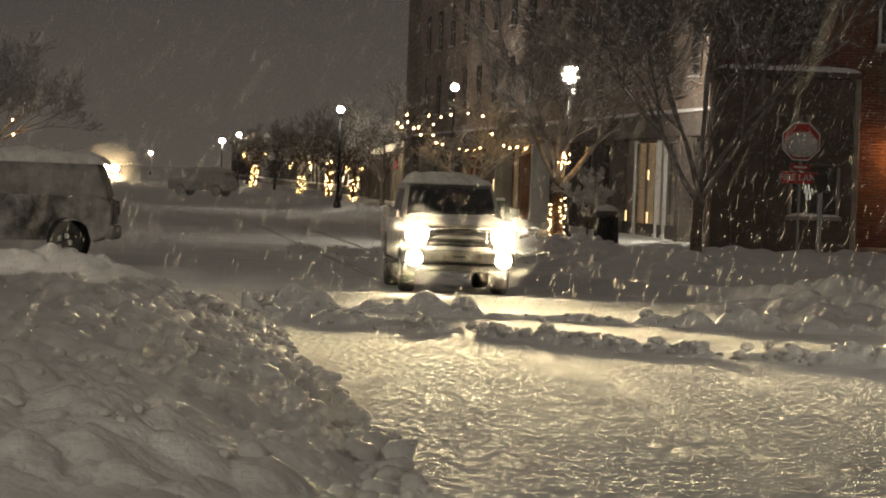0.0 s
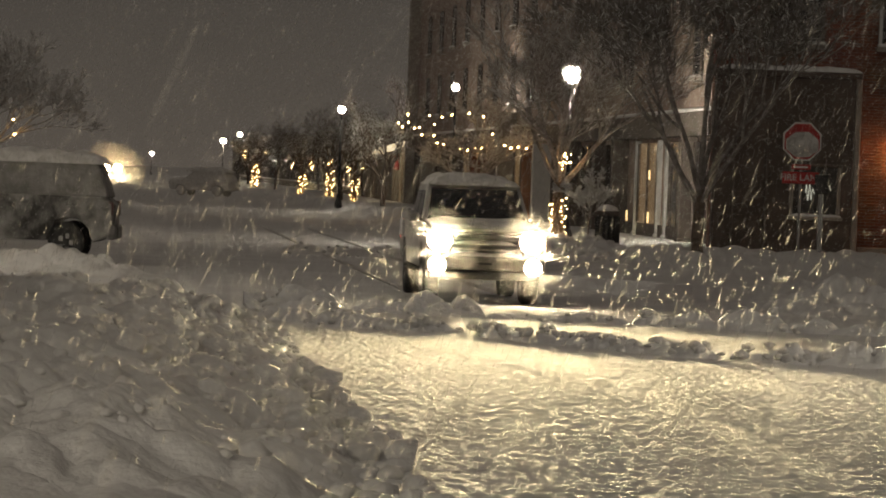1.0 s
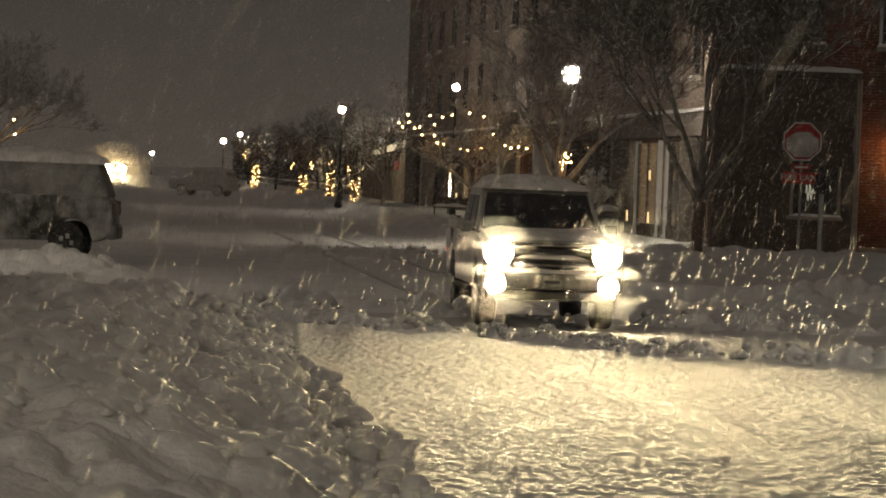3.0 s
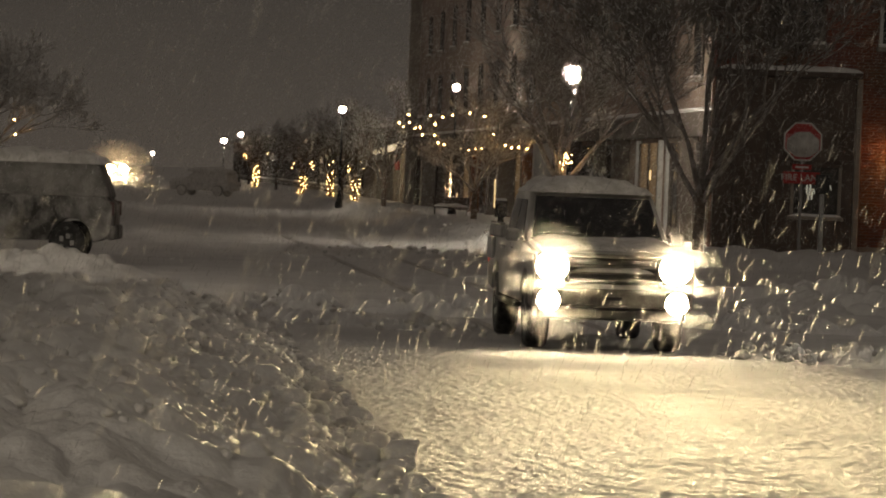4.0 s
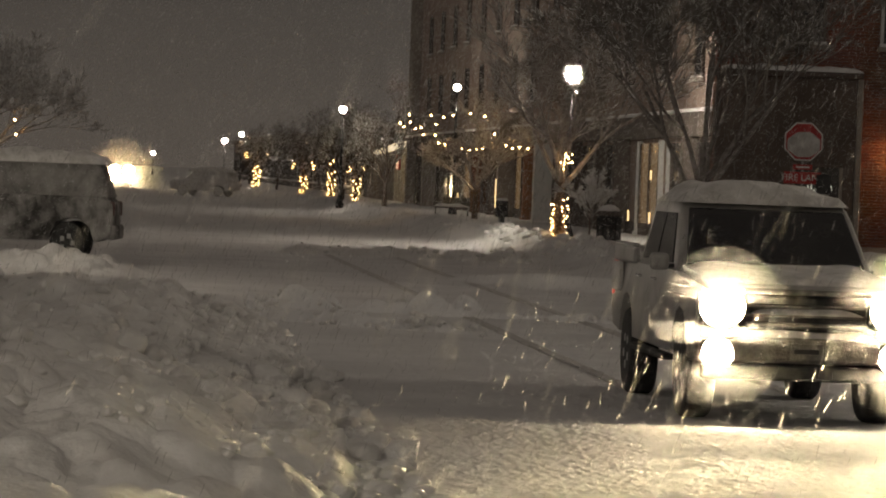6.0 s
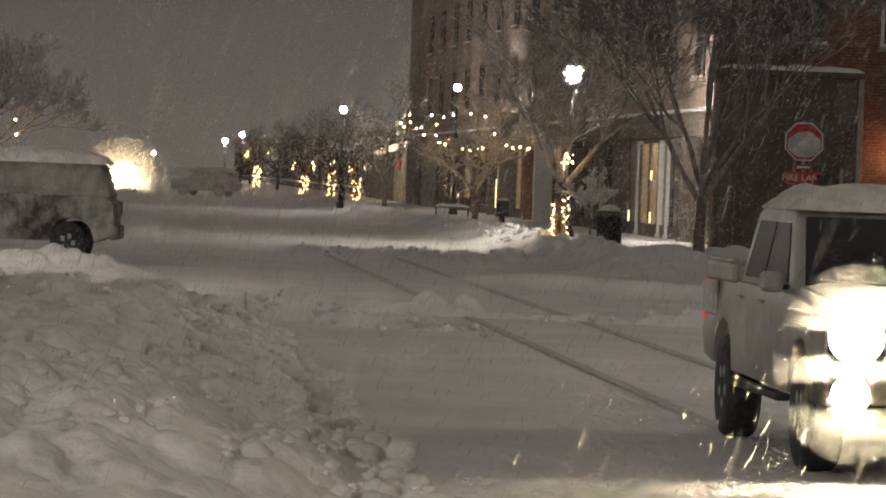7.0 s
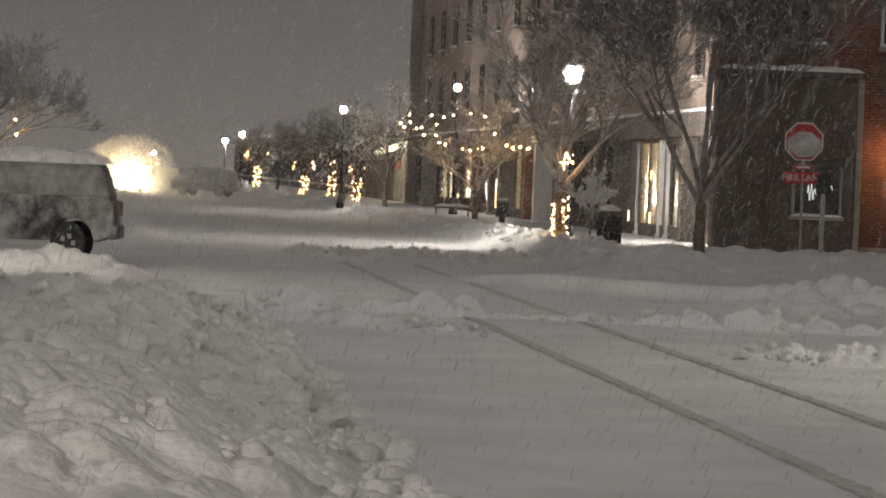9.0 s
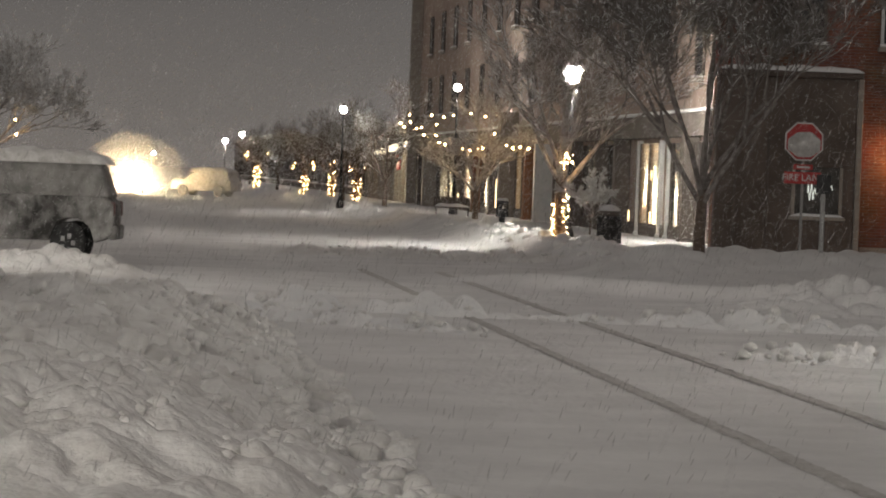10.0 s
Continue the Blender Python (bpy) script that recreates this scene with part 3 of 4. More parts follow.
    part("hood", extrude_profile([(0.06, 1.10), (0.12, 1.14), (0.6, 1.19), (1.72, 1.26), (1.75, 1.18), (0.1, 1.085)], 0.90, 0.86, 1.0, 1.25, 0.02), PAINT, car, "", True)
    part("hood_snow", crusted(-0.84, 0.84, 0.16, 1.68, 1.16, 0.09, 8.0, slope=0.10), CRUST, car, "snow crust on the hood", True)
    part("roof_snow", crusted(-0.80, 0.80, 2.28, 4.0, 1.845, 0.23, 5.0), CRUST, car, "thick blanket of snow on the roof", True)
    part("grille_snow", crusted(-0.5, 0.5, 0.02, 0.1, 0.9, 0.06, 77.0, 16, 4), CRUST, car, "", True)
    part("bumper_snow", crusted(-0.62, 0.62, -0.01, 0.14, 0.70, 0.07, 2.0, 14, 5), CRUST, car, "", True)
    part("side_snow", rbox(-1.0, -0.95, 4.95, 5.5, 0.9, 1.2, 0.02), CRUST, car)
    # halo of the lamps, built as see-through domes
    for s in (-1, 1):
        tagged(part("snow_mist", glow_domes(s * 0.77, 0.76, -0.02, (0.34, 0.46, 0.60), 1.2, ((0.94, 0.46, -0.17, 0.09), (0.53, 0.26, -0.20, 0.20))), GLOWSHELL, car, "see-through shells standing in for the glow round the lamps", True), kind="stuff")
    for o in car.children:
        o.location.z += 0.10
    wheels = [wheel(car, s * 0.83, y, 0.43) for y in (1.02, 4.50) for s in (-1, 1)]
    return car, wheels


truck, truck_wheels = pickup("pale pickup truck caked with snow, headlamps and fog lamps on")
far_truck = tagged(copy_thing(truck, square(-0.2, 400)), "distant pickup truck approaching with glaring headlamps", "pickup truck")
for old in [c for c in far_truck.children if c.name.startswith("snow_mist")]:
    bpy.data.objects.remove(old)
# oversized emitting discs, added to imitate the glare of the distant headlamps
for s in (-1, 1):
    spot = turned([(0.25, -0.2), (0.48, 0.0), (0.48, 0.03), (0.36, 0.06)], 20)
    bmesh.ops.rotate(spot, verts=spot.verts[:], cent=(0, 0, 0), matrix=Matrix.Rotation(radians(90), 3, "X"))
    bmesh.ops.translate(spot, verts=spot.verts[:], vec=(s * 0.62, 0.2, 1.42))
    part("glare_disc", spot, FARGLARE, far_truck, "oversized lit disc that stands for headlamp glare", True)
# wider domes imitate the glow of the far lamps
tagged(part("snow_mist", glow_domes(0, 1.3, -0.05, (0.9, 1.3, 1.8, 2.6, 3.6), 0.8), GLOWSHELL, far_truck, "see-through shells standing in for the glow round the lamps", True), kind="stuff")
far_wheels = [c for c in far_truck.children if c.name.startswith("wheel")]


def tyre_track(x):
    """A long pressed rut left behind one wheel."""
    rng = np.random.RandomState(int(x * 10) + 50)
    n = 420
    ys = np.linspace(4.6, 70, n)
    prof = ((-0.085, 0.004), (-0.06, 0.024), (-0.03, 0.014), (0.03, 0.014), (0.06, 0.024), (0.085, 0.004))
    pts = [(x + px + 0.012 * rng.randn(), float(y), pz + 0.007 * rng.rand()) for y in ys for px, pz in prof]
    m = len(prof)
    fs = [(j * m + i, j * m + i + 1, (j + 1) * m + i + 1, (j + 1) * m + i) for j in range(n - 1) for i in range(m - 1)]
    return tagged(new("tyre_track", mesh_of("tyre_track", pts, fs, TRACK_SNOW, True)), "dark pressed wheel rut in packed snow", "tyre track", "tyre tracks")


tracks = [tyre_track(-0.83), tyre_track(0.83)]


# ---- parked cars under snow: local y along the car ----
def snowed_car(label, paint, glass):
    car = tagged(new("parked_car"), label, "car")
    low = [(0.05, 0.42), (0.0, 0.95), (0.15, 1.05), (1.1, 1.12), (4.45, 1.12), (4.62, 1.0), (4.6, 0.5), (4.25, 0.36), (4.15, 0.62), (3.95, 0.74), (3.72, 0.76), (3.5, 0.70), (3.35, 0.38), (1.4, 0.36), (1.3, 0.62), (1.1, 0.74), (0.9, 0.76), (0.68, 0.70), (0.52, 0.4)]
    part("body", extrude_profile(low, 0.92, 0.88, 0.9, 1.12, 0.04), paint, car, "", True)
    part("cab", extrude_profile([(1.0, 1.10), (1.75, 1.66), (2.0, 1.72), (4.1, 1.72), (4.32, 1.64), (4.54, 1.10)], 0.87, 0.68, 1.1, 1.72, 0.06), glass, car, "snow-plastered upper body", True)
    for s in (-1, 1):
        for y0, y1, a, b in ((1.45, 2.3, 1.98, 2.3), (2.4, 3.3, 2.4, 3.3), (3.4, 4.3, 3.4, 4.15)):
            sw = bmesh.new()
            wide = lambda z: 0.87 - 0.19 * (z - 1.1) / 0.62
            pts = [(y0, 1.18), (y1, 1.18), (b, 1.58), (a, 1.58)]
            outer = [sw.verts.new((s * (wide(z) + 0.012), y, z)) for y, z in pts]
            inner = [sw.verts.new((s * (wide(z) - 0.012), y, z)) for y, z in pts]
            sw.faces.new(outer), sw.faces.new(inner[::-1])
            for i in range(4):
                sw.faces.new((outer[i], inner[i], inner[(i + 1) % 4], outer[(i + 1) % 4]))
            part("side_window", sw, glass, car, "snow-plastered side window")
        part("tail_lamp", rbox(s * 0.80 - 0.09, s * 0.80 + 0.09, 4.52, 4.64, 0.8, 1.05, 0.03), PARKEDLENS, car)
        part("door_handle", rbox(s * 0.9 - 0.02, s * 0.9 + 0.02, 2.1, 2.25, 0.98, 1.01, 0.008), paint, car)
        part("bumper", rbox(s * 0.45 - 0.45, s * 0.45 + 0.45, 4.5, 4.68, 0.42, 0.66, 0.05), paint, car)
    part("roof_snow", crusted(-0.76, 0.76, 1.35, 4.5, 1.66, 0.26, 21.0), CRUST, car, "thick smooth snow on the roof", True)
    part("hood_snow", crusted(-0.84, 0.84, 0.06, 1.3, 1.06, 0.20, 23.0), CRUST, car, "thick snow on the hood", True)
    for y in (0.95, 3.72):
        for s in (-1, 1):
            wheel(car, s * 0.80, y, 0.35, 0.22)
    return car


suv = snowed_car("dark parked estate car half buried under wind-blown snow", ICED, PLASTER)
suv.matrix_basis = Matrix.Translation((-11.45, 75.4, 0.0)) @ pose(0, 0, 0, 0, 0, -90) @ Matrix.Diagonal((1.03, 1.03, 1.24, 1))
far_car = snowed_car("distant parked car wholly covered by snow", CRUST, CRUST)
far_car.matrix_basis = Matrix.Translation(at(4.1, 258, 0.0)) @ pose(0, 0, 0, 0, 0, -112)
part("snow_blanket", crusted(-0.75, 0.75, 1.2, 4.5, 1.68, 0.4, 40.0), CRUST, far_car, "deep snow over the whole car", True)
for o in far_car.children_recursive:
    if o.type == "MESH":
        o.data.materials[0] = CRUST


# ---- trees ----
def tube(bm_v, bm_f, a, b, ra, rb, n):
    axis = (b - a)
    if axis.length < 1e-5:
        return
    axis.normalize()
    side = axis.orthogonal().normalized()
    other = axis.cross(side)
    base = len(bm_v)
    for p, r in ((a, ra), (b, rb)):
        for i in range(n):
            t = 2 * math.pi * i / n
            bm_v.append(p + side * (r * math.cos(t)) + other * (r * math.sin(t)))
    for i in range(n):
        j = (i + 1) % n
        bm_f.append((base + i, base + j, base + n + j, base + n + i))


def tree(label, seed, height, spread, fork, trunk_r, levels=6, droop=0.0, snowy=0.4, mat=None, category="tree"):
    """A bare tree: trunk, limbs that fork again and again, twigs and the snow on them."""
    rng = random.Random(seed)
    thing = tagged(new("bare_tree"), label, category)
    tv, tf, bv, bf, sv, sf = [], [], [], [], [], []
    p = Vector((0, 0, -0.3))
    n = 5
    lean = Vector((rng.uniform(-0.04, 0.04), rng.uniform(-0.04, 0.04), 0))
    for i in range(n):
        q = Vector((0, 0, -0.3)) + Vector((lean.x, lean.y, 1)) * ((fork + 0.3) * (i + 1) / n) + Vector((rng.uniform(-0.02, 0.02), rng.uniform(-0.02, 0.02), 0))
        tube(tv, tf, p, q, trunk_r * (1.25 - 0.4 * i / n), trunk_r * (1.25 - 0.4 * (i + 1) / n), 10)
        p = q
    limbs = []

    def grow(start, way, length, r, level):
        pts, d = [start], way.copy()
        k = 4 if level < 3 else (3 if level < 6 else 2)
        for i in range(k):
            d = (d + Vector((rng.uniform(-1, 1), rng.uniform(-1, 1), rng.uniform(-0.6, 0.8) + 0.12 - droop * level)) * 0.16).normalized()
            pts.append(pts[-1] + d * (length / k))
        for i in range(k):
            ra, rb = r * (1 - 0.45 * i / k), r * (1 - 0.45 * (i + 1) / k)
            sides = 7 if level < 2 else (4 if level < 4 else 3)
            tube(bv, bf, pts[i], pts[i + 1], max(ra, 0.006), max(rb, 0.005), sides)
            if level >= 1 and rng.random() < snowy:
                up = Vector((0, 0, max(ra, 0.006) * 0.8))
                tube(sv, sf, pts[i] + up, pts[i + 1] + up, max(ra * 0.85, 0.010), max(rb * 0.85, 0.008), 3)
        if level < 2:
            limbs.append(pts)
        if level >= levels:
            return
        for i in range(3 if level < levels - 1 else 4):
            f = rng.uniform(0.35, 1.0)
            j = min(k - 1, int(f * k))
            s = pts[j].lerp(pts[j + 1], f * k - j if f < 1 else 1.0)
            turn = Vector((rng.uniform(-1, 1), rng.uniform(-1, 1), rng.uniform(-0.35, 0.55)))
            grow(s, (d + turn * 0.75).normalized(), length * rng.uniform(0.58, 0.78), r * 0.52, level + 1)

    count = 5
    for i in range(count):
        a = 2 * math.pi * (i + rng.uniform(-0.3, 0.3)) / count
        w = Vector((math.cos(a) * spread, math.sin(a) * spread, 1.0)).normalized()
        grow(p - Vector((0, 0, rng.uniform(0, 0.25) * fork)), w, (height - fork) * rng.uniform(0.40, 0.5), trunk_r * 0.55, 0)
    grow(p, Vector((0.05, 0, 1)), (height - fork) * 0.5, trunk_r * 0.6, 0)
    tr = new("trunk", mesh_of("trunk", tv, tf, BARK, True))
    cr = new("crown", mesh_of("crown", bv, bf, mat or BARK, True))
    tr.parent = cr.parent = thing
    if sv:
        sn = new("branch_snow", mesh_of("branch_snow", sv, sf, SNOW, False))
        sn.parent = thing
    return thing, limbs, p


BULB = mesh_of("bulb", [], [], FAIRY)
bb = bmesh.new()
bmesh.ops.create_icosphere(bb, subdivisions=1, radius=1.0)
bb.to_mesh(BULB)
bb.free()


def string_lights(label, places, size, m):
    """A cable with its bulbs, hung along places in local space at the pose m."""
    thing = tagged(new("string_lights"), label, "string lights", "tree lights")
    cv, cf = [], []
    for a, b in zip(places, places[1:]):
        if (a - b).length < 9:
            tube(cv, cf, a, b, 0.005, 0.005, 3)
    if cv:
        c = new("cable", mesh_of("cable", cv, cf, CABLE))
        c.parent = thing
    for p in places:
        o = new("bulb", BULB)
        o.parent, o.location, o.scale = thing, p, (size, size, size)
    thing.matrix_basis = m
    return thing


def wrap(r, z0, z1, turns, count, seed):
    rng = random.Random(seed)
    return [Vector(((r + rng.uniform(0, 0.02)) * math.cos(2 * math.pi * turns * i / count + rng.uniform(-1.0, 1.0)), (r + rng.uniform(0, 0.02)) * math.sin(2 * math.pi * turns * i / count), z0 + (z1 - z0) * i / count + rng.uniform(-0.07, 0.07))) for i in range(count)]


def plant(made, v, d, z, turn=0.0):
    made[0].matrix_basis = Matrix.Translation(at(v, d, z)) @ pose(0, 0, 0, 0, 0, turn)
    return made[0].matrix_basis


corner_tree = tree("bare street tree with dark trunk and snow-flecked twigs", 4, 7.6, 0.66, 1.55, 0.12, 7, 0.0, 0.10, DUSKTWIG)
plant(corner_tree, 12.7, 80, 0.45, 40)
lit_tree = tree("bare street tree with light-wrapped trunk, snow on its limbs", 11, 6.4, 0.95, 1.75, 0.16, 6, 0.0, 0.22, FROST)
lit_pose = plant(lit_tree, 12.3, 102, 0.4, 75)
string_lights("warm fairy lights wound round a tree trunk", wrap(0.21, 0.0, 1.15, 8, 40, 1), 0.018, lit_pose)
rng = random.Random(5)
string_lights("bundle of warm fairy lights in a tree fork", [Vector((-0.38 + rng.gauss(0, 0.10), -0.2 + rng.gauss(0, 0.1), 2.22 + rng.gauss(0, 0.10))) for i in range(26)], 0.018, lit_pose)
warm_tree = tree("small bare tree hung with warm festoon lights", 23, 4.9, 1.35, 1.5, 0.12, 6, 0.02, 0.35, FROST)
warm_pose = plant(warm_tree, 14.7, 151, 0.25, 10)
# festoon places across the view, in metres from the tree foot
FESTOON = [(-3.35, 3.9), (-3.0, 4.25), (-3.2, 3.75), (-2.95, 3.95), (-2.7, 3.7), (-2.5, 3.75), (-2.4, 3.45), (-2.1, 4.25), (-1.9, 3.9), (-1.6, 4.2), (-1.2, 4.3), (-1.75, 3.15), (-1.5, 3.1), (-1.9, 3.45), (-1.1, 2.95), (-0.8, 2.95), (-0.5, 2.9), (-0.2, 2.95), (0.05, 3.0), (-0.5, 4.4), (0.1, 4.3), (0.5, 3.6), (1.0, 3.15), (1.25, 3.05), (1.55, 3.1), (1.9, 3.05), (2.2, 2.9)]
string_lights("festoon of warm bulbs strung through a small tree", [Vector((x, -0.9, z)) for x, z in FESTOON], 0.042, Matrix.Translation(at(14.9, 151, 0.25)))
LIT = ((14.3, 220, 1.45, 1), (14.2, 244, 1.9, 2), (13.3, 262, 1.5, 3), (12.7, 335, 2.2, 4))
for v, d, top, seed in LIT:
    t = tree("bare street tree along the far pavement wound with lights", 30 + seed, 5.2, 0.8, 1.7, 0.12, 5, 0.0, 0.2)
    m = plant(t, v, d, 0.2, seed * 50)
    r = random.Random(seed)
    k = d / 240
    string_lights("warm fairy lights wound round a distant tree", wrap(0.2 * k, 0.0, top, 7, 30, seed) + [Vector((r.choice((-0.75, -0.6, 0.7, 0.9)) * k + r.gauss(0, 0.1), 0, top + 0.6 * k + r.gauss(0, 0.14))) for i in range(9)], 0.026 * k, m)
for v, d, s in ((13.5, 185, 51), (13.0, 300, 52), (14.0, 390, 53), (12.6, 205, 55)):
    plant(tree("dark bare street tree along the far pavement", s, 6.0, 0.7, 1.6, 0.12, 5, 0.0, 0.25), v, d, 0.2, s * 7)
plant(tree("small snow-covered sapling beside the pavement", 61, 1.9, 0.8, 0.75, 0.025, 5, 0.03, 0.9, FROST, "sapling"), 12.9, 100, 0.4)
left_tree = tree("bare tree thick with snow beside the road", 71, 5.2, 1.7, 1.5, 0.13, 7, 0.0, 0.6, FROST)
left_pose = plant(left_tree, -4.2, 90, 0.3, 30)
string_lights("few warm bulbs in a snowy tree", [Vector((1.52 + 0.04 * i, -0.6, 2.75 - 0.36 * i)) for i in range(2)], 0.03, left_pose)


# ---- street lamps ----
def street_lamp(label, v, d, h, globe=0.2, z=0.25):
    thing = tagged(new("street_lamp"), label, "street lamp", "street lamps")
    part("base", turned([(0.20, 0), (0.20, 0.25), (0.13, 0.45), (0.09, 0.7)], 14), METAL, thing, smooth=False)
    part("pole", turned([(0.065, 0.6), (0.05, h - z - globe - 0.12)], 12), METAL, thing, smooth=True)
    part("collar", turned([(0.05, h - z - globe - 0.14), (0.11, h - z - globe - 0.06), (0.11, h - z - globe)], 12), METAL, thing)
    bm = bmesh.new()
    bmesh.ops.create_uvsphere(bm, u_segments=18, v_segments=12, radius=globe)
    bmesh.ops.translate(bm, verts=bm.verts[:], vec=(0, 0, h - z))
    part("globe", bm, LAMPGLASS, thing, "glowing white glass globe", True)
    part("cap", turned([(globe * 0.75, h - z + globe * 0.75), (globe * 0.5, h - z + globe * 1.1), (0.03, h - z + globe * 1.35)], 12), METAL, thing)
    thing.matrix_basis = Matrix.Translation(at(v, d, z))
    return thing


# The last three stand out of view, added to light bank, road and crossing.
for v, d, h, g in ((13.27, 108, 5.2, 0.28), (15.1, 165, 6.05, 0.16), (11.05, 182, 5.15, 0.17), (11.2, 336, 5.1, 0.2), (12.5, 433, 5.15, 0.32), (5.9, 620, 3.9, 0.3), (-7.0, 8, 6.5, 0.34), (16.5, 40, 5.4, 0.24), (-7.0, 62, 5.6, 0.24)):
    street_lamp("tall black street lamp with a glowing white globe", v, d, h, g)


# ---- buildings along the far pavement; local x goes into the building, local y along the street ----
def wall_box(parent, name, x0, x1, y0, y1, z0, z1, mat, bevel=0.0, label=""):
    return part(name, rbox(x0, x1, y0, y1, z0, z1, bevel, None, 1), mat, parent, label)


def sash(parent, y, z, w, h, pane, trim=None):
    """An upper window: recessed pane, frame, mullion and snowy sill."""
    win = part("window", rbox(-0.02, 0.05, y - w / 2, y + w / 2, z, z + h, 0), pane, parent)
    fr = rbox(-0.06, 0.02, y - w / 2 - 0.08, y - w / 2, z - 0.05, z + h + 0.08, 0.01, None, 1)
    rbox(-0.06, 0.02, y + w / 2, y + w / 2 + 0.08, z - 0.05, z + h + 0.08, 0.01, fr, 1)
    rbox(-0.06, 0.02, y - w / 2, y + w / 2, z + h, z + h + 0.08, 0.01, fr, 1)
    rbox(-0.05, 0.02, y - w / 2, y + w / 2, z + h / 2 - 0.03, z + h / 2 + 0.03, 0.01, fr, 1)
    part("frame", fr, STONE if trim is None else trim, win)
    part("sill", rbox(-0.20, 0.02, y - w / 2 - 0.14, y + w / 2 + 0.14, z - 0.16, z - 0.05, 0.01), STONE, win, "stone sill")
    part("sill_snow", rbox(-0.19, -0.02, y - w / 2 - 0.1, y + w / 2 + 0.1, z - 0.05, z + 0.03, 0.025), SNOW, win)


FACADE = 17.6


def building(name, label, d0, d1, height, wall, depth=14.0):
    b = tagged(new(name), label, "building")
    b.matrix_basis = square(FACADE, d0)
    L = (d1 - d0) / math.cos(math.atan(STREET))
    wall_box(b, "wall", 0.05, depth, 0, L, -0.3, height, wall)
    wall_box(b, "cornice", -0.35, depth, -0.02, L + 0.02, height, height + 0.4, STONE, 0.05)
    wall_box(b, "roof_snow", -0.3, depth, 0, L, height + 0.4, height + 0.55, SNOW, 0.05)
    return b, L


bar = tagged(new("corner_building"), "dark red brick corner building with a dark projecting shop front", "building")
bar.matrix_basis = pose(15.85, 88.0, 0, 0, 0, 90)
L = 9.45
wall_box(bar, "wing", 1.0, 13, 0, 7.2, -0.3, 13.1, BRICK)
wall_box(bar, "wall", 0.05, 1.0, 0, L, -0.3, 13.2, BRICK)
wall_box(bar, "cornice", -0.35, 1.0, -0.02, L + 0.02, 13.2, 13.6, STONE, 0.05)
wall_box(bar, "roof_snow", -0.3, 1.0, 0, L, 13.6, 13.75, SNOW, 0.05)
wall_box(bar, "plinth", -0.06, 0.04, 0, 5.9, -0.3, 0.75, STONE, 0.02)
wall_box(bar, "shop_front", -0.55, 0.04, 6.12, L, -0.3, 4.75, FRONTPAINT, 0.03, "dark brown painted shop front")
wall_box(bar, "corner_strip", -0.58, 0.03, 5.98, 6.12, -0.3, 4.75, STONE, 0.02, "pale corner board")
wall_box(bar, "front_cornice", -0.7, 0.0, 6.0, L + 0.05, 4.75, 4.9, FRONTPAINT, 0.03)
part("front_snow", crusted(-0.74, 0.04, 6.0, L, 4.9, 0.16, 6.0, 8, 60), SNOW, bar, "bright snow along the front's top", True)
win = wall_box(bar, "window", -0.58, -0.54, 6.45, 7.58, 1.5, 2.62, DULLGLASS, 0.0, "dark shop window")
for y in (6.45, 7.58):
    part("mullion", rbox(-0.62, -0.55, y - 0.04, y + 0.04, 1.45, 2.7, 0.01), STONE, win)
part("head", rbox(-0.62, -0.55, 6.4, 7.63, 2.62, 2.7, 0.01), FRONTPAINT, win)
part("sill", rbox(-0.74, -0.55, 6.35, 7.68, 1.36, 1.45, 0.01), STONE, win)
part("sill_snow", crusted(-0.74, -0.55, 6.36, 7.67, 1.45, 0.09, 12.0, 5, 16), SNOW, win, "snow on the window sill", True)
for y in (8.2, 8.98):
    wall_box(bar, "panel_strip", -0.575, -0.54, y - 0.03, y + 0.03, 0.5, 3.4, DARKWALL, 0.005)
squiggle_v, squiggle_f = [], []
pts = [Vector((-0.66, 7.25 - 0.0068 * i, 2.0 + 0.0016 * i + 0.16 * math.sin(i * 0.55) * (1.2 if i < 22 else 0.4))) for i in range(90)]
for p, q in zip(pts, pts[1:]):
    tube(squiggle_v, squiggle_f, p, q, 0.009, 0.009, 5)
neon = new("neon_sign", mesh_of("neon_sign", squiggle_v, squiggle_f, NEON))
neon.parent = bar
tagged(neon, "white neon script tube")
sash(bar, 4.85, 5.6, 1.3, 2.3, GLASS, WHITEPAINT)
for y in (1.6, 7.6):
    sash(bar, y, 5.6, 1.3, 2.3, GLASS, DARKWALL)
for y in (1.6, 4.85, 7.6):
    sash(bar, y, 9.4, 1.3, 2.1, GLASS, DARKWALL)

shops, L = building("shop_row", "long row of shops with pale pilasters and lit windows", 108.3, 218, 15.0, BROWNWALL, 12.0)


def along(d):
    return (d - 108.3) / math.cos(math.atan(STREET))


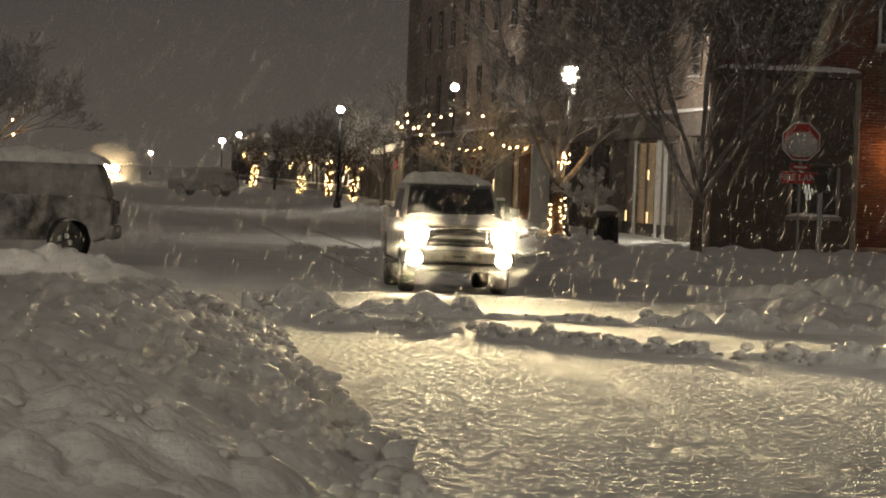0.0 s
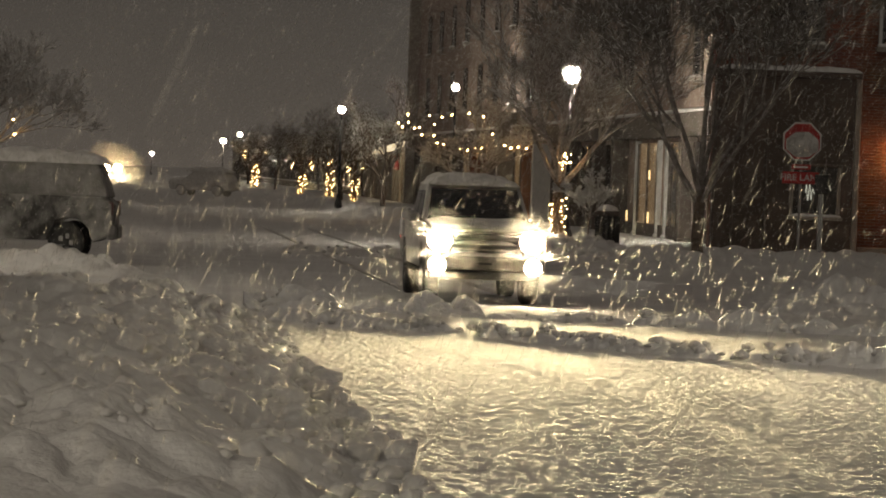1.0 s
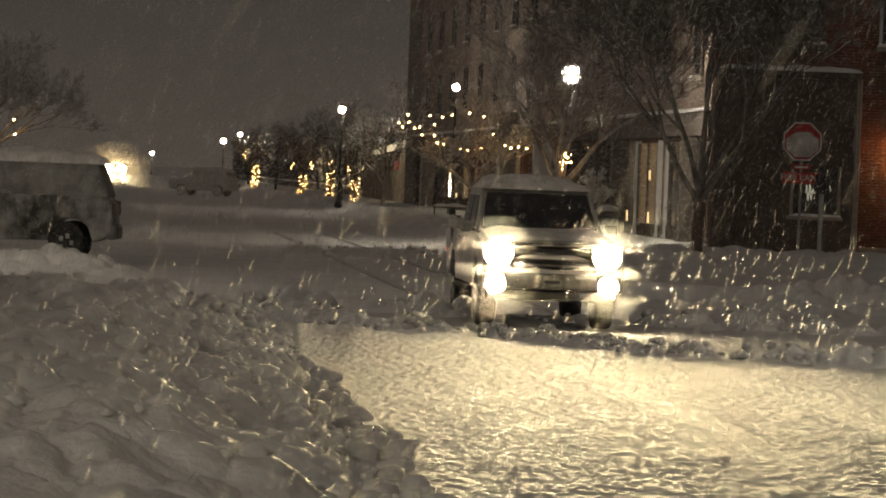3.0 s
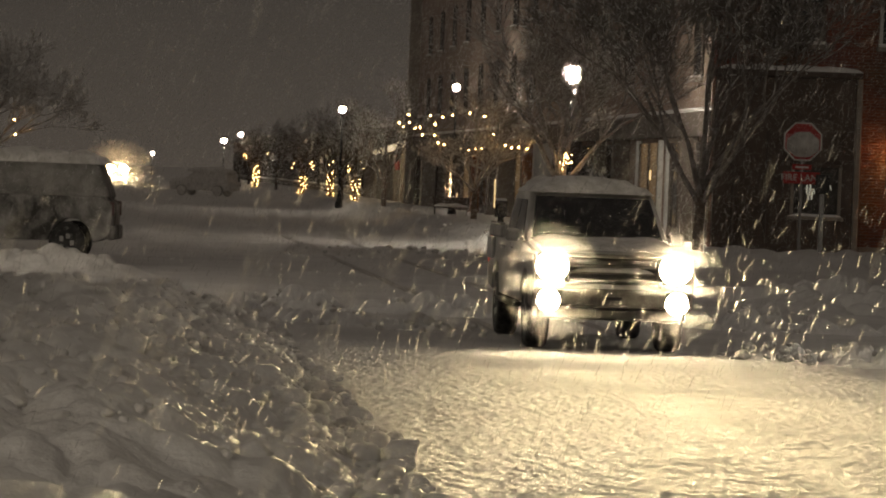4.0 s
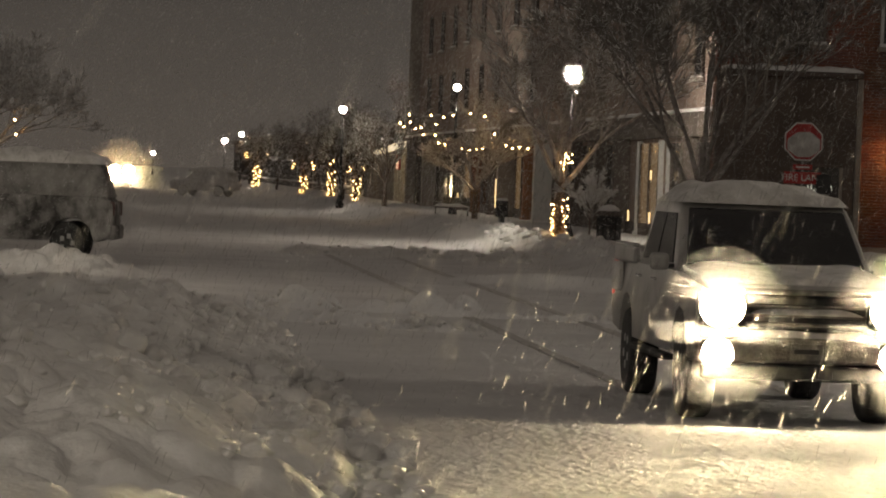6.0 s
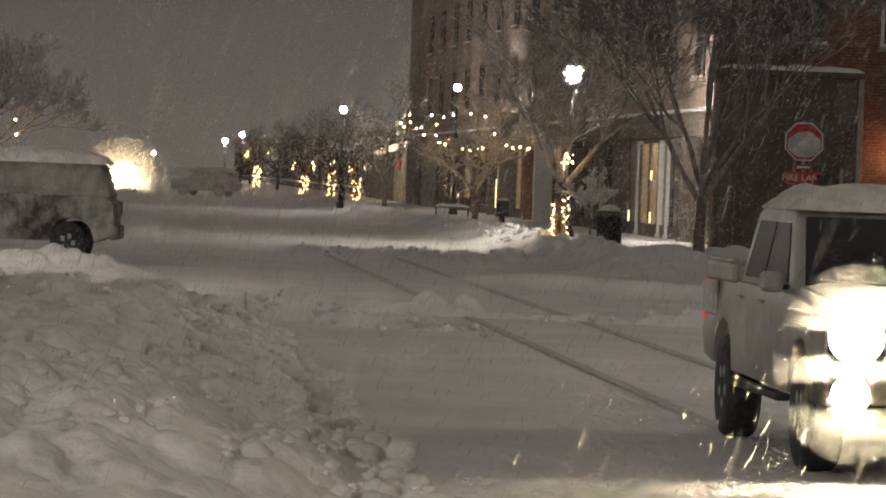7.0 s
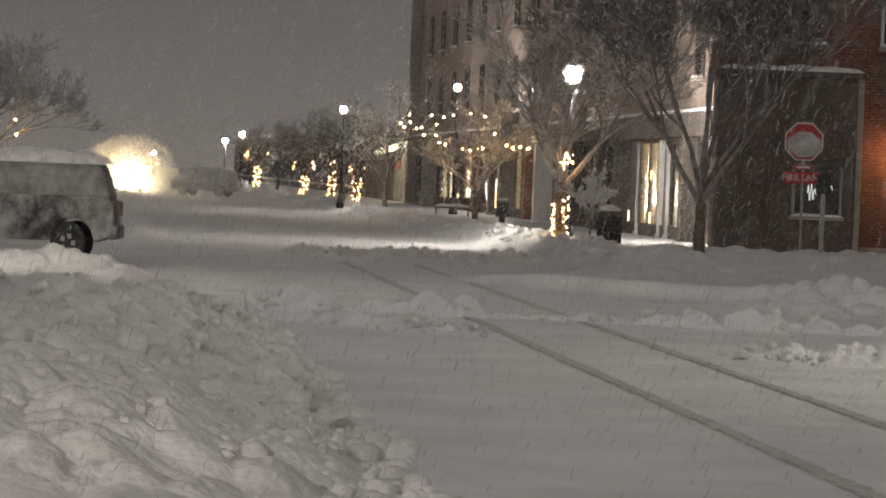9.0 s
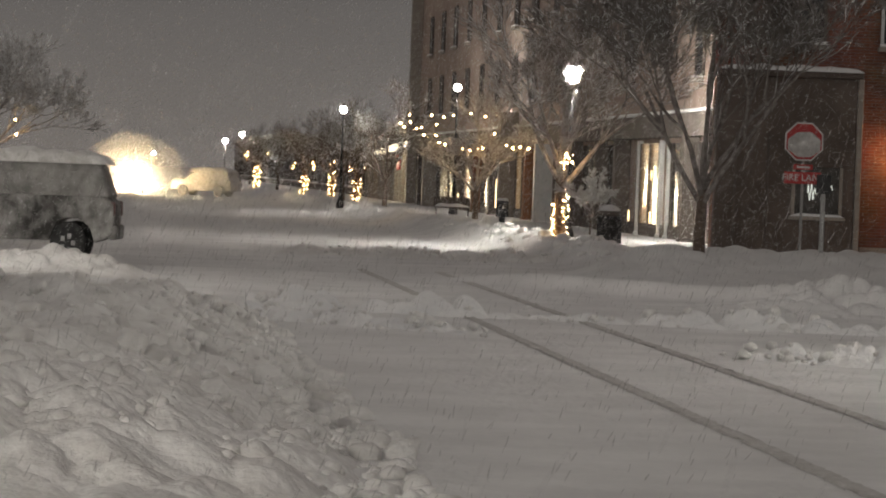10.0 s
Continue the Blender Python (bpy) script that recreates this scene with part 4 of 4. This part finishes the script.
wall_box(shops, "fascia", -0.25, 0.04, 0, L, 3.55, 4.3, DARKWALL, 0.03, "dark shop fascia")
wall_box(shops, "fascia_snow", -0.24, 0.0, 0, L, 4.3, 4.42, SNOW, 0.04)
wall_box(shops, "stall_riser", -0.04, 0.04, 0, L, -0.3, 0.75, DARKWALL)
for d, w, out, top, mat in ((112, 0.5, 0.45, 3.55, DARKWALL), (117.2, 0.18, 0.12, 3.35, WHITEPAINT), (118.9, 0.15, 0.12, 3.5, WHITEPAINT), (123.8, 0.15, 0.14, 3.5, WHITEPAINT), (127, 0.5, 0.5, 3.55, DARKWALL), (133, 0.5, 0.35, 3.55, DARKWALL), (140, 0.5, 0.35, 3.55, DARKWALL), (149, 0.4, 0.75, 3.5, WHITEPAINT), (156, 0.5, 0.4, 3.55, ORANGE),
                            (163, 0.5, 0.75, 5.0, STONE), (170, 0.4, 0.45, 3.5, DARKWALL), (178, 0.4, 0.45, 3.5, BRICK), (187, 0.4, 0.45, 3.5, DARKWALL), (203, 0.7, 0.8, 3.6, STONE), (210, 0.4, 0.5, 3.5, DARKWALL), (217, 0.6, 0.6, 14.6, STONE)):
    pil = wall_box(shops, "pilaster", -out, 0.05, along(d) - w / 2, along(d) + w / 2, -0.3, top, mat, 0.02)
    part("pilaster_base", rbox(-out - 0.05, 0.05, along(d) - w / 2 - 0.05, along(d) + w / 2 + 0.05, -0.3, 0.45, 0.02), mat, pil)
for d0, d1, pane in ((109, 111.5, GLASS), (113, 116.5, GLASS), (119.2, 123.4, WARMPANE), (128, 132, GLASS), (134, 139, GLASS), (141, 148, GLASS), (150, 155, COOLPANE), (157, 162, WARMPANE), (164, 169, WARMPANE), (171, 177, GLASS), (179, 186, WARMPANE), (188, 202, GLASS), (204, 209, GLASS), (211, 216, GLASS)):
    win = wall_box(shops, "shop_window", -0.03, 0.06, along(d0), along(d1), 0.75, 3.4, pane)
    for y in np.linspace(along(d0), along(d1), 3):
        part("mullion", rbox(-0.10, 0.0, y - 0.05, y + 0.05, 0.75, 3.4, 0.01), DARKWALL, win)
# emitting strips stand in for the warm light on jambs and window edges
for d, z0, z1 in ((118.6, 0.8, 1.15), (123.5, 0.8, 1.15), (118.6, 2.2, 2.5), (149.3, 1.2, 1.4), (167, 0.7, 2.0), (185.5, 0.8, 1.2)):
    wall_box(shops, "lit_strip", -0.42, -0.38, along(d) - 0.05, along(d) + 0.05, z0, z1, LITSTRIP, 0.005, "small warm lit strip")
for d in np.arange(112, 216, 7.5):
    for z in (5.4, 8.9):
        sash(shops, along(float(d)), z, 1.3, 2.1, GLASS, DARKWALL)

low, L = building("low_pavilion", "low dark shop pavilion with a lit awning", 219.5, 262, 4.6, DARKWALL, 10.0)
aw = bmesh.new()
corner = [aw.verts.new((x, y, z)) for y in (0.3, 9.0) for x, z in ((-1.75, 3.20), (-1.75, 3.42), (0.02, 4.10), (0.02, 3.88))]
for f in ((0, 1, 2, 3), (7, 6, 5, 4), (0, 4, 5, 1), (1, 5, 6, 2), (2, 6, 7, 3), (3, 7, 4, 0)):
    aw.faces.new([corner[k] for k in f])
part("awning", aw, AWNING, low, "glowing pale awning")
for y in np.arange(1.5, 40, 3.0):
    wall_box(low, "pilaster", -0.3, 0.05, float(y), float(y) + 0.35, -0.2, 3.3, STONE, 0.02)
    wall_box(low, "window", -0.02, 0.06, float(y) + 0.5, float(y) + 2.7, 0.6, 3.0, WARMPANE if int(y) % 2 else GLASS)
wall_box(low, "red_sign", -0.8, -0.7, 0.2, 2.6, 2.3, 3.2, SIGNRED, 0.02, "dull red shop sign")
for d0, d1, h in ((263, 320, 5.0), (321, 400, 4.6), (401, 560, 5.5)):
    b, L = building("far_building", "dark low building far along the street", d0, d1, h, DARKWALL, 10.0)
    for y in np.arange(2, L - 2, 6.0):
        sash(b, float(y), 1.0, 2.4, 2.0, GLASS, DARKWALL)


# ---- signs and small street things ----
def octagon(r, y0, y1):
    bm = bmesh.new()
    a = [bm.verts.new((r * math.cos(math.pi / 8 + i * math.pi / 4), y0, r * math.sin(math.pi / 8 + i * math.pi / 4))) for i in range(8)]
    b = [bm.verts.new((v.co.x, y1, v.co.z)) for v in a]
    bm.faces.new(a), bm.faces.new(b[::-1])
    for i in range(8):
        bm.faces.new((a[i], b[i], b[(i + 1) % 8], a[(i + 1) % 8]))
    return bm


def lettering(name, text, size, mat, parent, place):
    cu = bpy.data.curves.new(name, "FONT")
    cu.body, cu.size, cu.align_x, cu.align_y, cu.extrude = text, size, "CENTER", "CENTER", 0.002
    tmp = bpy.data.objects.new(name, cu)
    scene.collection.objects.link(tmp)
    me = bpy.data.meshes.new_from_object(tmp.evaluated_get(bpy.context.evaluated_depsgraph_get()))
    bpy.data.objects.remove(tmp)
    me.materials.clear()
    me.materials.append(mat)
    ob = new(name, me)
    ob.parent, ob.location, ob.rotation_euler = parent, place, (radians(90), 0, 0)
    return ob


stop = tagged(new("stop_sign"), "octagonal red road sign plastered with snow on a steel post", "road sign")
part("post", rbox(-0.03, 0.03, 0.0, 0.05, -0.4, 3.2, 0.008), STEEL, stop)
face = part("sign_face", octagon(0.47, -0.02, -0.004), SIGNWHITE, stop, "white rim")
part("red_field", octagon(0.435, -0.026, -0.021), SIGNRED, face)
face.location.z = 2.72
sp = octagon(0.36, -0.06, -0.027)
for v in sp.verts:
    v.co.x *= 1.12
    v.co.z = v.co.z * 0.86 - 0.07 + 0.03 * noise.noise(v.co * 5)
bmesh.ops.bevel(sp, geom=sp.edges[:], offset=0.02, segments=2, affect="EDGES")
part("stuck_snow", sp, CRUST, face, "snow stuck over the sign's middle", True)
sub = part("sub_plate", rbox(-0.22, 0.22, -0.02, -0.004, 2.08, 2.2, 0.005), SIGNRED, stop, "small red plate")
part("plate_bar", rbox(-0.15, 0.15, -0.025, -0.019, 2.12, 2.16, 0), SIGNWHITE, sub)
fire = part("lane_plate", rbox(-0.42, 0.42, -0.02, -0.004, 1.76, 2.03, 0.005), SIGNRED, stop, "red plate with white capitals")
lettering("letters", "FIRE LANE", 0.21, SIGNWHITE, fire, (0, -0.024, 1.895))
stop.matrix_basis = Matrix.Translation(at(15.55, 83.5, 0.45)) @ pose(0, 0, 0, 0, 0, 2)

post = tagged(new("sign_post"), "grey steel post with a small dark plate", "sign post")
part("post", rbox(-0.05, 0.05, -0.05, 0.05, -0.4, 1.85, 0.012), STEEL, post)
part("plate", rbox(-0.16, 0.16, -0.075, -0.052, 1.55, 1.98, 0.01), METAL, post)
post.matrix_basis = Matrix.Translation(at(15.55, 81, 0.45))

bin_ = tagged(new("litter_bin"), "dark slatted litter bin with a domed lid, snow on top", "litter bin")
part("drum", turned([(0.26, 0.0), (0.28, 0.05), (0.28, 0.85), (0.25, 0.88)], 20), METAL, bin_)
for i in range(16):
    a = 2 * math.pi * i / 16
    part("slat", rbox(0.29 * math.cos(a) - 0.025, 0.29 * math.cos(a) + 0.025, 0.29 * math.sin(a) - 0.02, 0.29 * math.sin(a) + 0.02, 0.06, 0.82, 0.006, None, 1), METAL, bin_)
part("lid", turned([(0.30, 0.86), (0.31, 0.92), (0.26, 1.02), (0.14, 1.09), (0.02, 1.11)], 20), DARKWALL, bin_, "", True)
part("snow_cap", turned([(0.28, 1.0), (0.24, 1.09), (0.12, 1.16), (0.01, 1.18)], 16), SNOW, bin_, "", True)
part("opening", rbox(-0.15, 0.15, -0.31, -0.25, 0.66, 0.80, 0.01), RUBBER, bin_)
bin_.matrix_basis = Matrix.Translation(at(13.15, 98, 0.36)) @ Matrix.Diagonal((1.05, 1.05, 0.95, 1))

bench = tagged(new("bench"), "street bench buried in snow", "bench")
for s in (-1, 1):
    part("leg", rbox(s * 0.7 - 0.03, s * 0.7 + 0.03, -0.2, 0.2, 0, 0.45, 0.01), METAL, bench)
part("seat", rbox(-0.8, 0.8, -0.25, 0.2, 0.43, 0.48, 0.01), DARKWALL, bench)
part("backrest", rbox(-0.8, 0.8, 0.2, 0.25, 0.5, 0.9, 0.01), DARKWALL, bench)
part("seat_snow", crusted(-0.8, 0.8, -0.25, 0.2, 0.48, 0.16, 60.0, 14, 6), SNOW, bench, "", True)
bench.matrix_basis = Matrix.Translation(at(14.6, 160, 0.25))

box = tagged(new("news_box"), "dark metal newspaper box with snow on top", "newspaper box")
part("cabinet", rbox(-0.24, 0.24, -0.2, 0.2, 0.35, 1.0, 0.03), METAL, box)
part("pedestal", rbox(-0.12, 0.12, -0.12, 0.12, 0.0, 0.36, 0.02), METAL, box)
part("window", rbox(-0.17, 0.17, -0.215, -0.199, 0.6, 0.9, 0.005), GLASS, box)
part("snow_cap", crusted(-0.24, 0.24, -0.2, 0.2, 1.0, 0.12, 61.0, 8, 8), SNOW, box, "", True)
box.matrix_basis = Matrix.Translation(at(15.0, 143, 0.2))


# out of view on the right, added to give the brick its orange glow
lantern = tagged(new("wall_lantern"), "unseen lantern added for warm light on the brick wall", "wall lantern")
part("bracket", rbox(-0.22, 0.0, -0.03, 0.03, 0.28, 0.33, 0.01), METAL, lantern)
part("glass", rbox(-0.32, -0.14, -0.09, 0.09, -0.12, 0.2, 0.02), material("amber_lantern_glass", (0.6, 0.4, 0.2), 0.4, emit=(1, 0.42, 0.14), strength=35), lantern)
part("cap", rbox(-0.35, -0.11, -0.12, 0.12, 0.2, 0.28, 0.02), METAL, lantern)
lantern.matrix_basis = pose(10.95, 88.0, 2.95, 0, 0, 90)


# ---- falling snow: three curtains of wind-drawn flakes that sink together ----
def snowfall(label, count, near, far, drift, width, length, seed, mat):
    """Flakes spread through the air so that the fall stays even while the whole curtain sinks."""
    rng = np.random.RandomState(seed)
    u = rng.rand(count)
    d = (near ** 2 + (far ** 2 - near ** 2) * u) ** 0.5
    t = rng.uniform(-0.3, 10.3, count)
    x = d * rng.uniform(-0.13, 0.13, count)
    z = 2.1 + d * rng.uniform(-0.105, 0.058, count)
    ok = z > 0.02
    x, d, z, t = x[ok], d[ok], z[ok], t[ok]
    n = len(x)
    drift = np.array(drift)
    start = np.stack([x, d, z], 1) - drift[None] * t[:, None]
    way = drift[None] / np.linalg.norm(drift) + rng.randn(n, 3) * 0.13
    way /= np.linalg.norm(way, axis=1)[:, None]
    side = np.cross(way, np.array([0, 1.0, 0]))
    side /= np.linalg.norm(side, axis=1)[:, None]
    deep = np.cross(way, side)
    w = width * rng.uniform(0.55, 1.35, n)[:, None]
    l = length * rng.uniform(0.5, 1.3, n)[:, None]
    tilt = rng.uniform(-0.9, 0.9, n)[:, None]
    side = side * np.cos(tilt) + deep * np.sin(tilt)
    pts = np.stack([start - way * l / 2, start + side * w / 2 - way * l * 0.25, start + side * w / 2 + way * l * 0.25, start + way * l / 2, start - side * w / 2 + way * l * 0.25, start - side * w / 2 - way * l * 0.25], 1).reshape(-1, 3)
    base = (np.arange(n) * 6)[:, None]
    f = np.arange(6)[None] + base
    ob = tagged(new("falling_snow", mesh_of("falling_snow", pts.tolist(), f.tolist(), mat)), label, "falling snow", "falling snow", "stuff")
    return ob, drift


def snow_haze(label, count, near, far, drift, size, seed):
    """Tiny far flakes in their thousands, which veil what stands behind them."""
    rng = np.random.RandomState(seed)
    d = rng.uniform(near, far, count)
    t = rng.uniform(-0.3, 10.3, count)
    drift = np.array(drift)
    start = np.stack([d * rng.uniform(-0.135, 0.135, count), d, 0.05 + (2.3 + d * 0.062) * rng.rand(count)], 1) - drift[None] * t[:, None]
    way = drift[None] / np.linalg.norm(drift) + rng.randn(count, 3) * 0.2
    side = rng.randn(count, 3)
    side /= np.linalg.norm(side, axis=1)[:, None]
    w = (size * d / near * rng.uniform(0.6, 1.4, count))[:, None]
    pts = np.stack([start - way * w * 6, start + side * w, start + way * w * 6, start - side * w], 1).reshape(-1, 3)
    f = np.arange(4)[None] + (np.arange(count) * 4)[:, None]
    ob = tagged(new("falling_snow", mesh_of("falling_snow", pts.tolist(), f.tolist(), FLAKE)), label, "falling snow", "falling snow", "stuff")
    return ob, drift


SNOWFALL = [
    snowfall("sparse large snowflakes driven past by the wind", 1500, 5, 18, (-1.3, 0.2, -3.0), 0.02, 0.22, 1, AIRY),
    snowfall("thick snowflakes driven slantwise by the wind", 120000, 16, 68, (-1.15, 0.1, -3.2), 0.0085, 0.08, 2, WET),
    snow_haze("haze of fine snow blowing over the crossing", 200000, 68, 104, (-0.9, 0.0, -1.6), 0.0034, 4),
    snow_haze("haze of fine snow blowing along the far street", 120000, 110, 300, (-0.9, 0.0, -1.6), 0.006, 5),
]


def motions():
    way = [(0, 64.6), (1, 60.2), (2.5, 53.7), (4.5, 41.5), (5.5, 35.2), (7.0, 26.4), (8.2, 19.3), (10, 9.0)]
    rows = [(t, square(6.1, d)) for t, d in way]
    walk(truck, rows)
    for track in tracks:
        walk(track, rows)
    far_way = [(0, -0.68, 400), (5, 0.2, 335), (10, 1.0, 255)]
    walk(far_truck, [(t, square(v, d)) for t, v, d in far_way])
    for set_of, path in ((truck_wheels, way), (far_wheels, [(t, d) for t, v, d in far_way])):
        for w in set_of:
            place = w.location.copy()
            times = [i * 0.1 for i in range(101)]
            went = [path[0][1] - float(np.interp(t, [p[0] for p in path], [p[1] for p in path])) for t in times]
            walk(w, [(t, Matrix.Translation(place) @ pose(0, 0, 0, math.degrees(s / 0.43), 0, 0)) for t, s in zip(times, went)])
    # the ridge between the wheels is pressed down as the truck drives through it
    walk(ridge_crushed, [(t, Matrix.Translation((0, 0, z))) for t, z in ((0, 0), (2.7, 0), (3.3, -0.02), (3.7, -0.26), (4.2, -0.34), (10, -0.34))])
    for ob, drift in SNOWFALL:
        walk(ob, [(t, Matrix.Translation(Vector(drift) * t)) for t in (0, 10)])


motions()
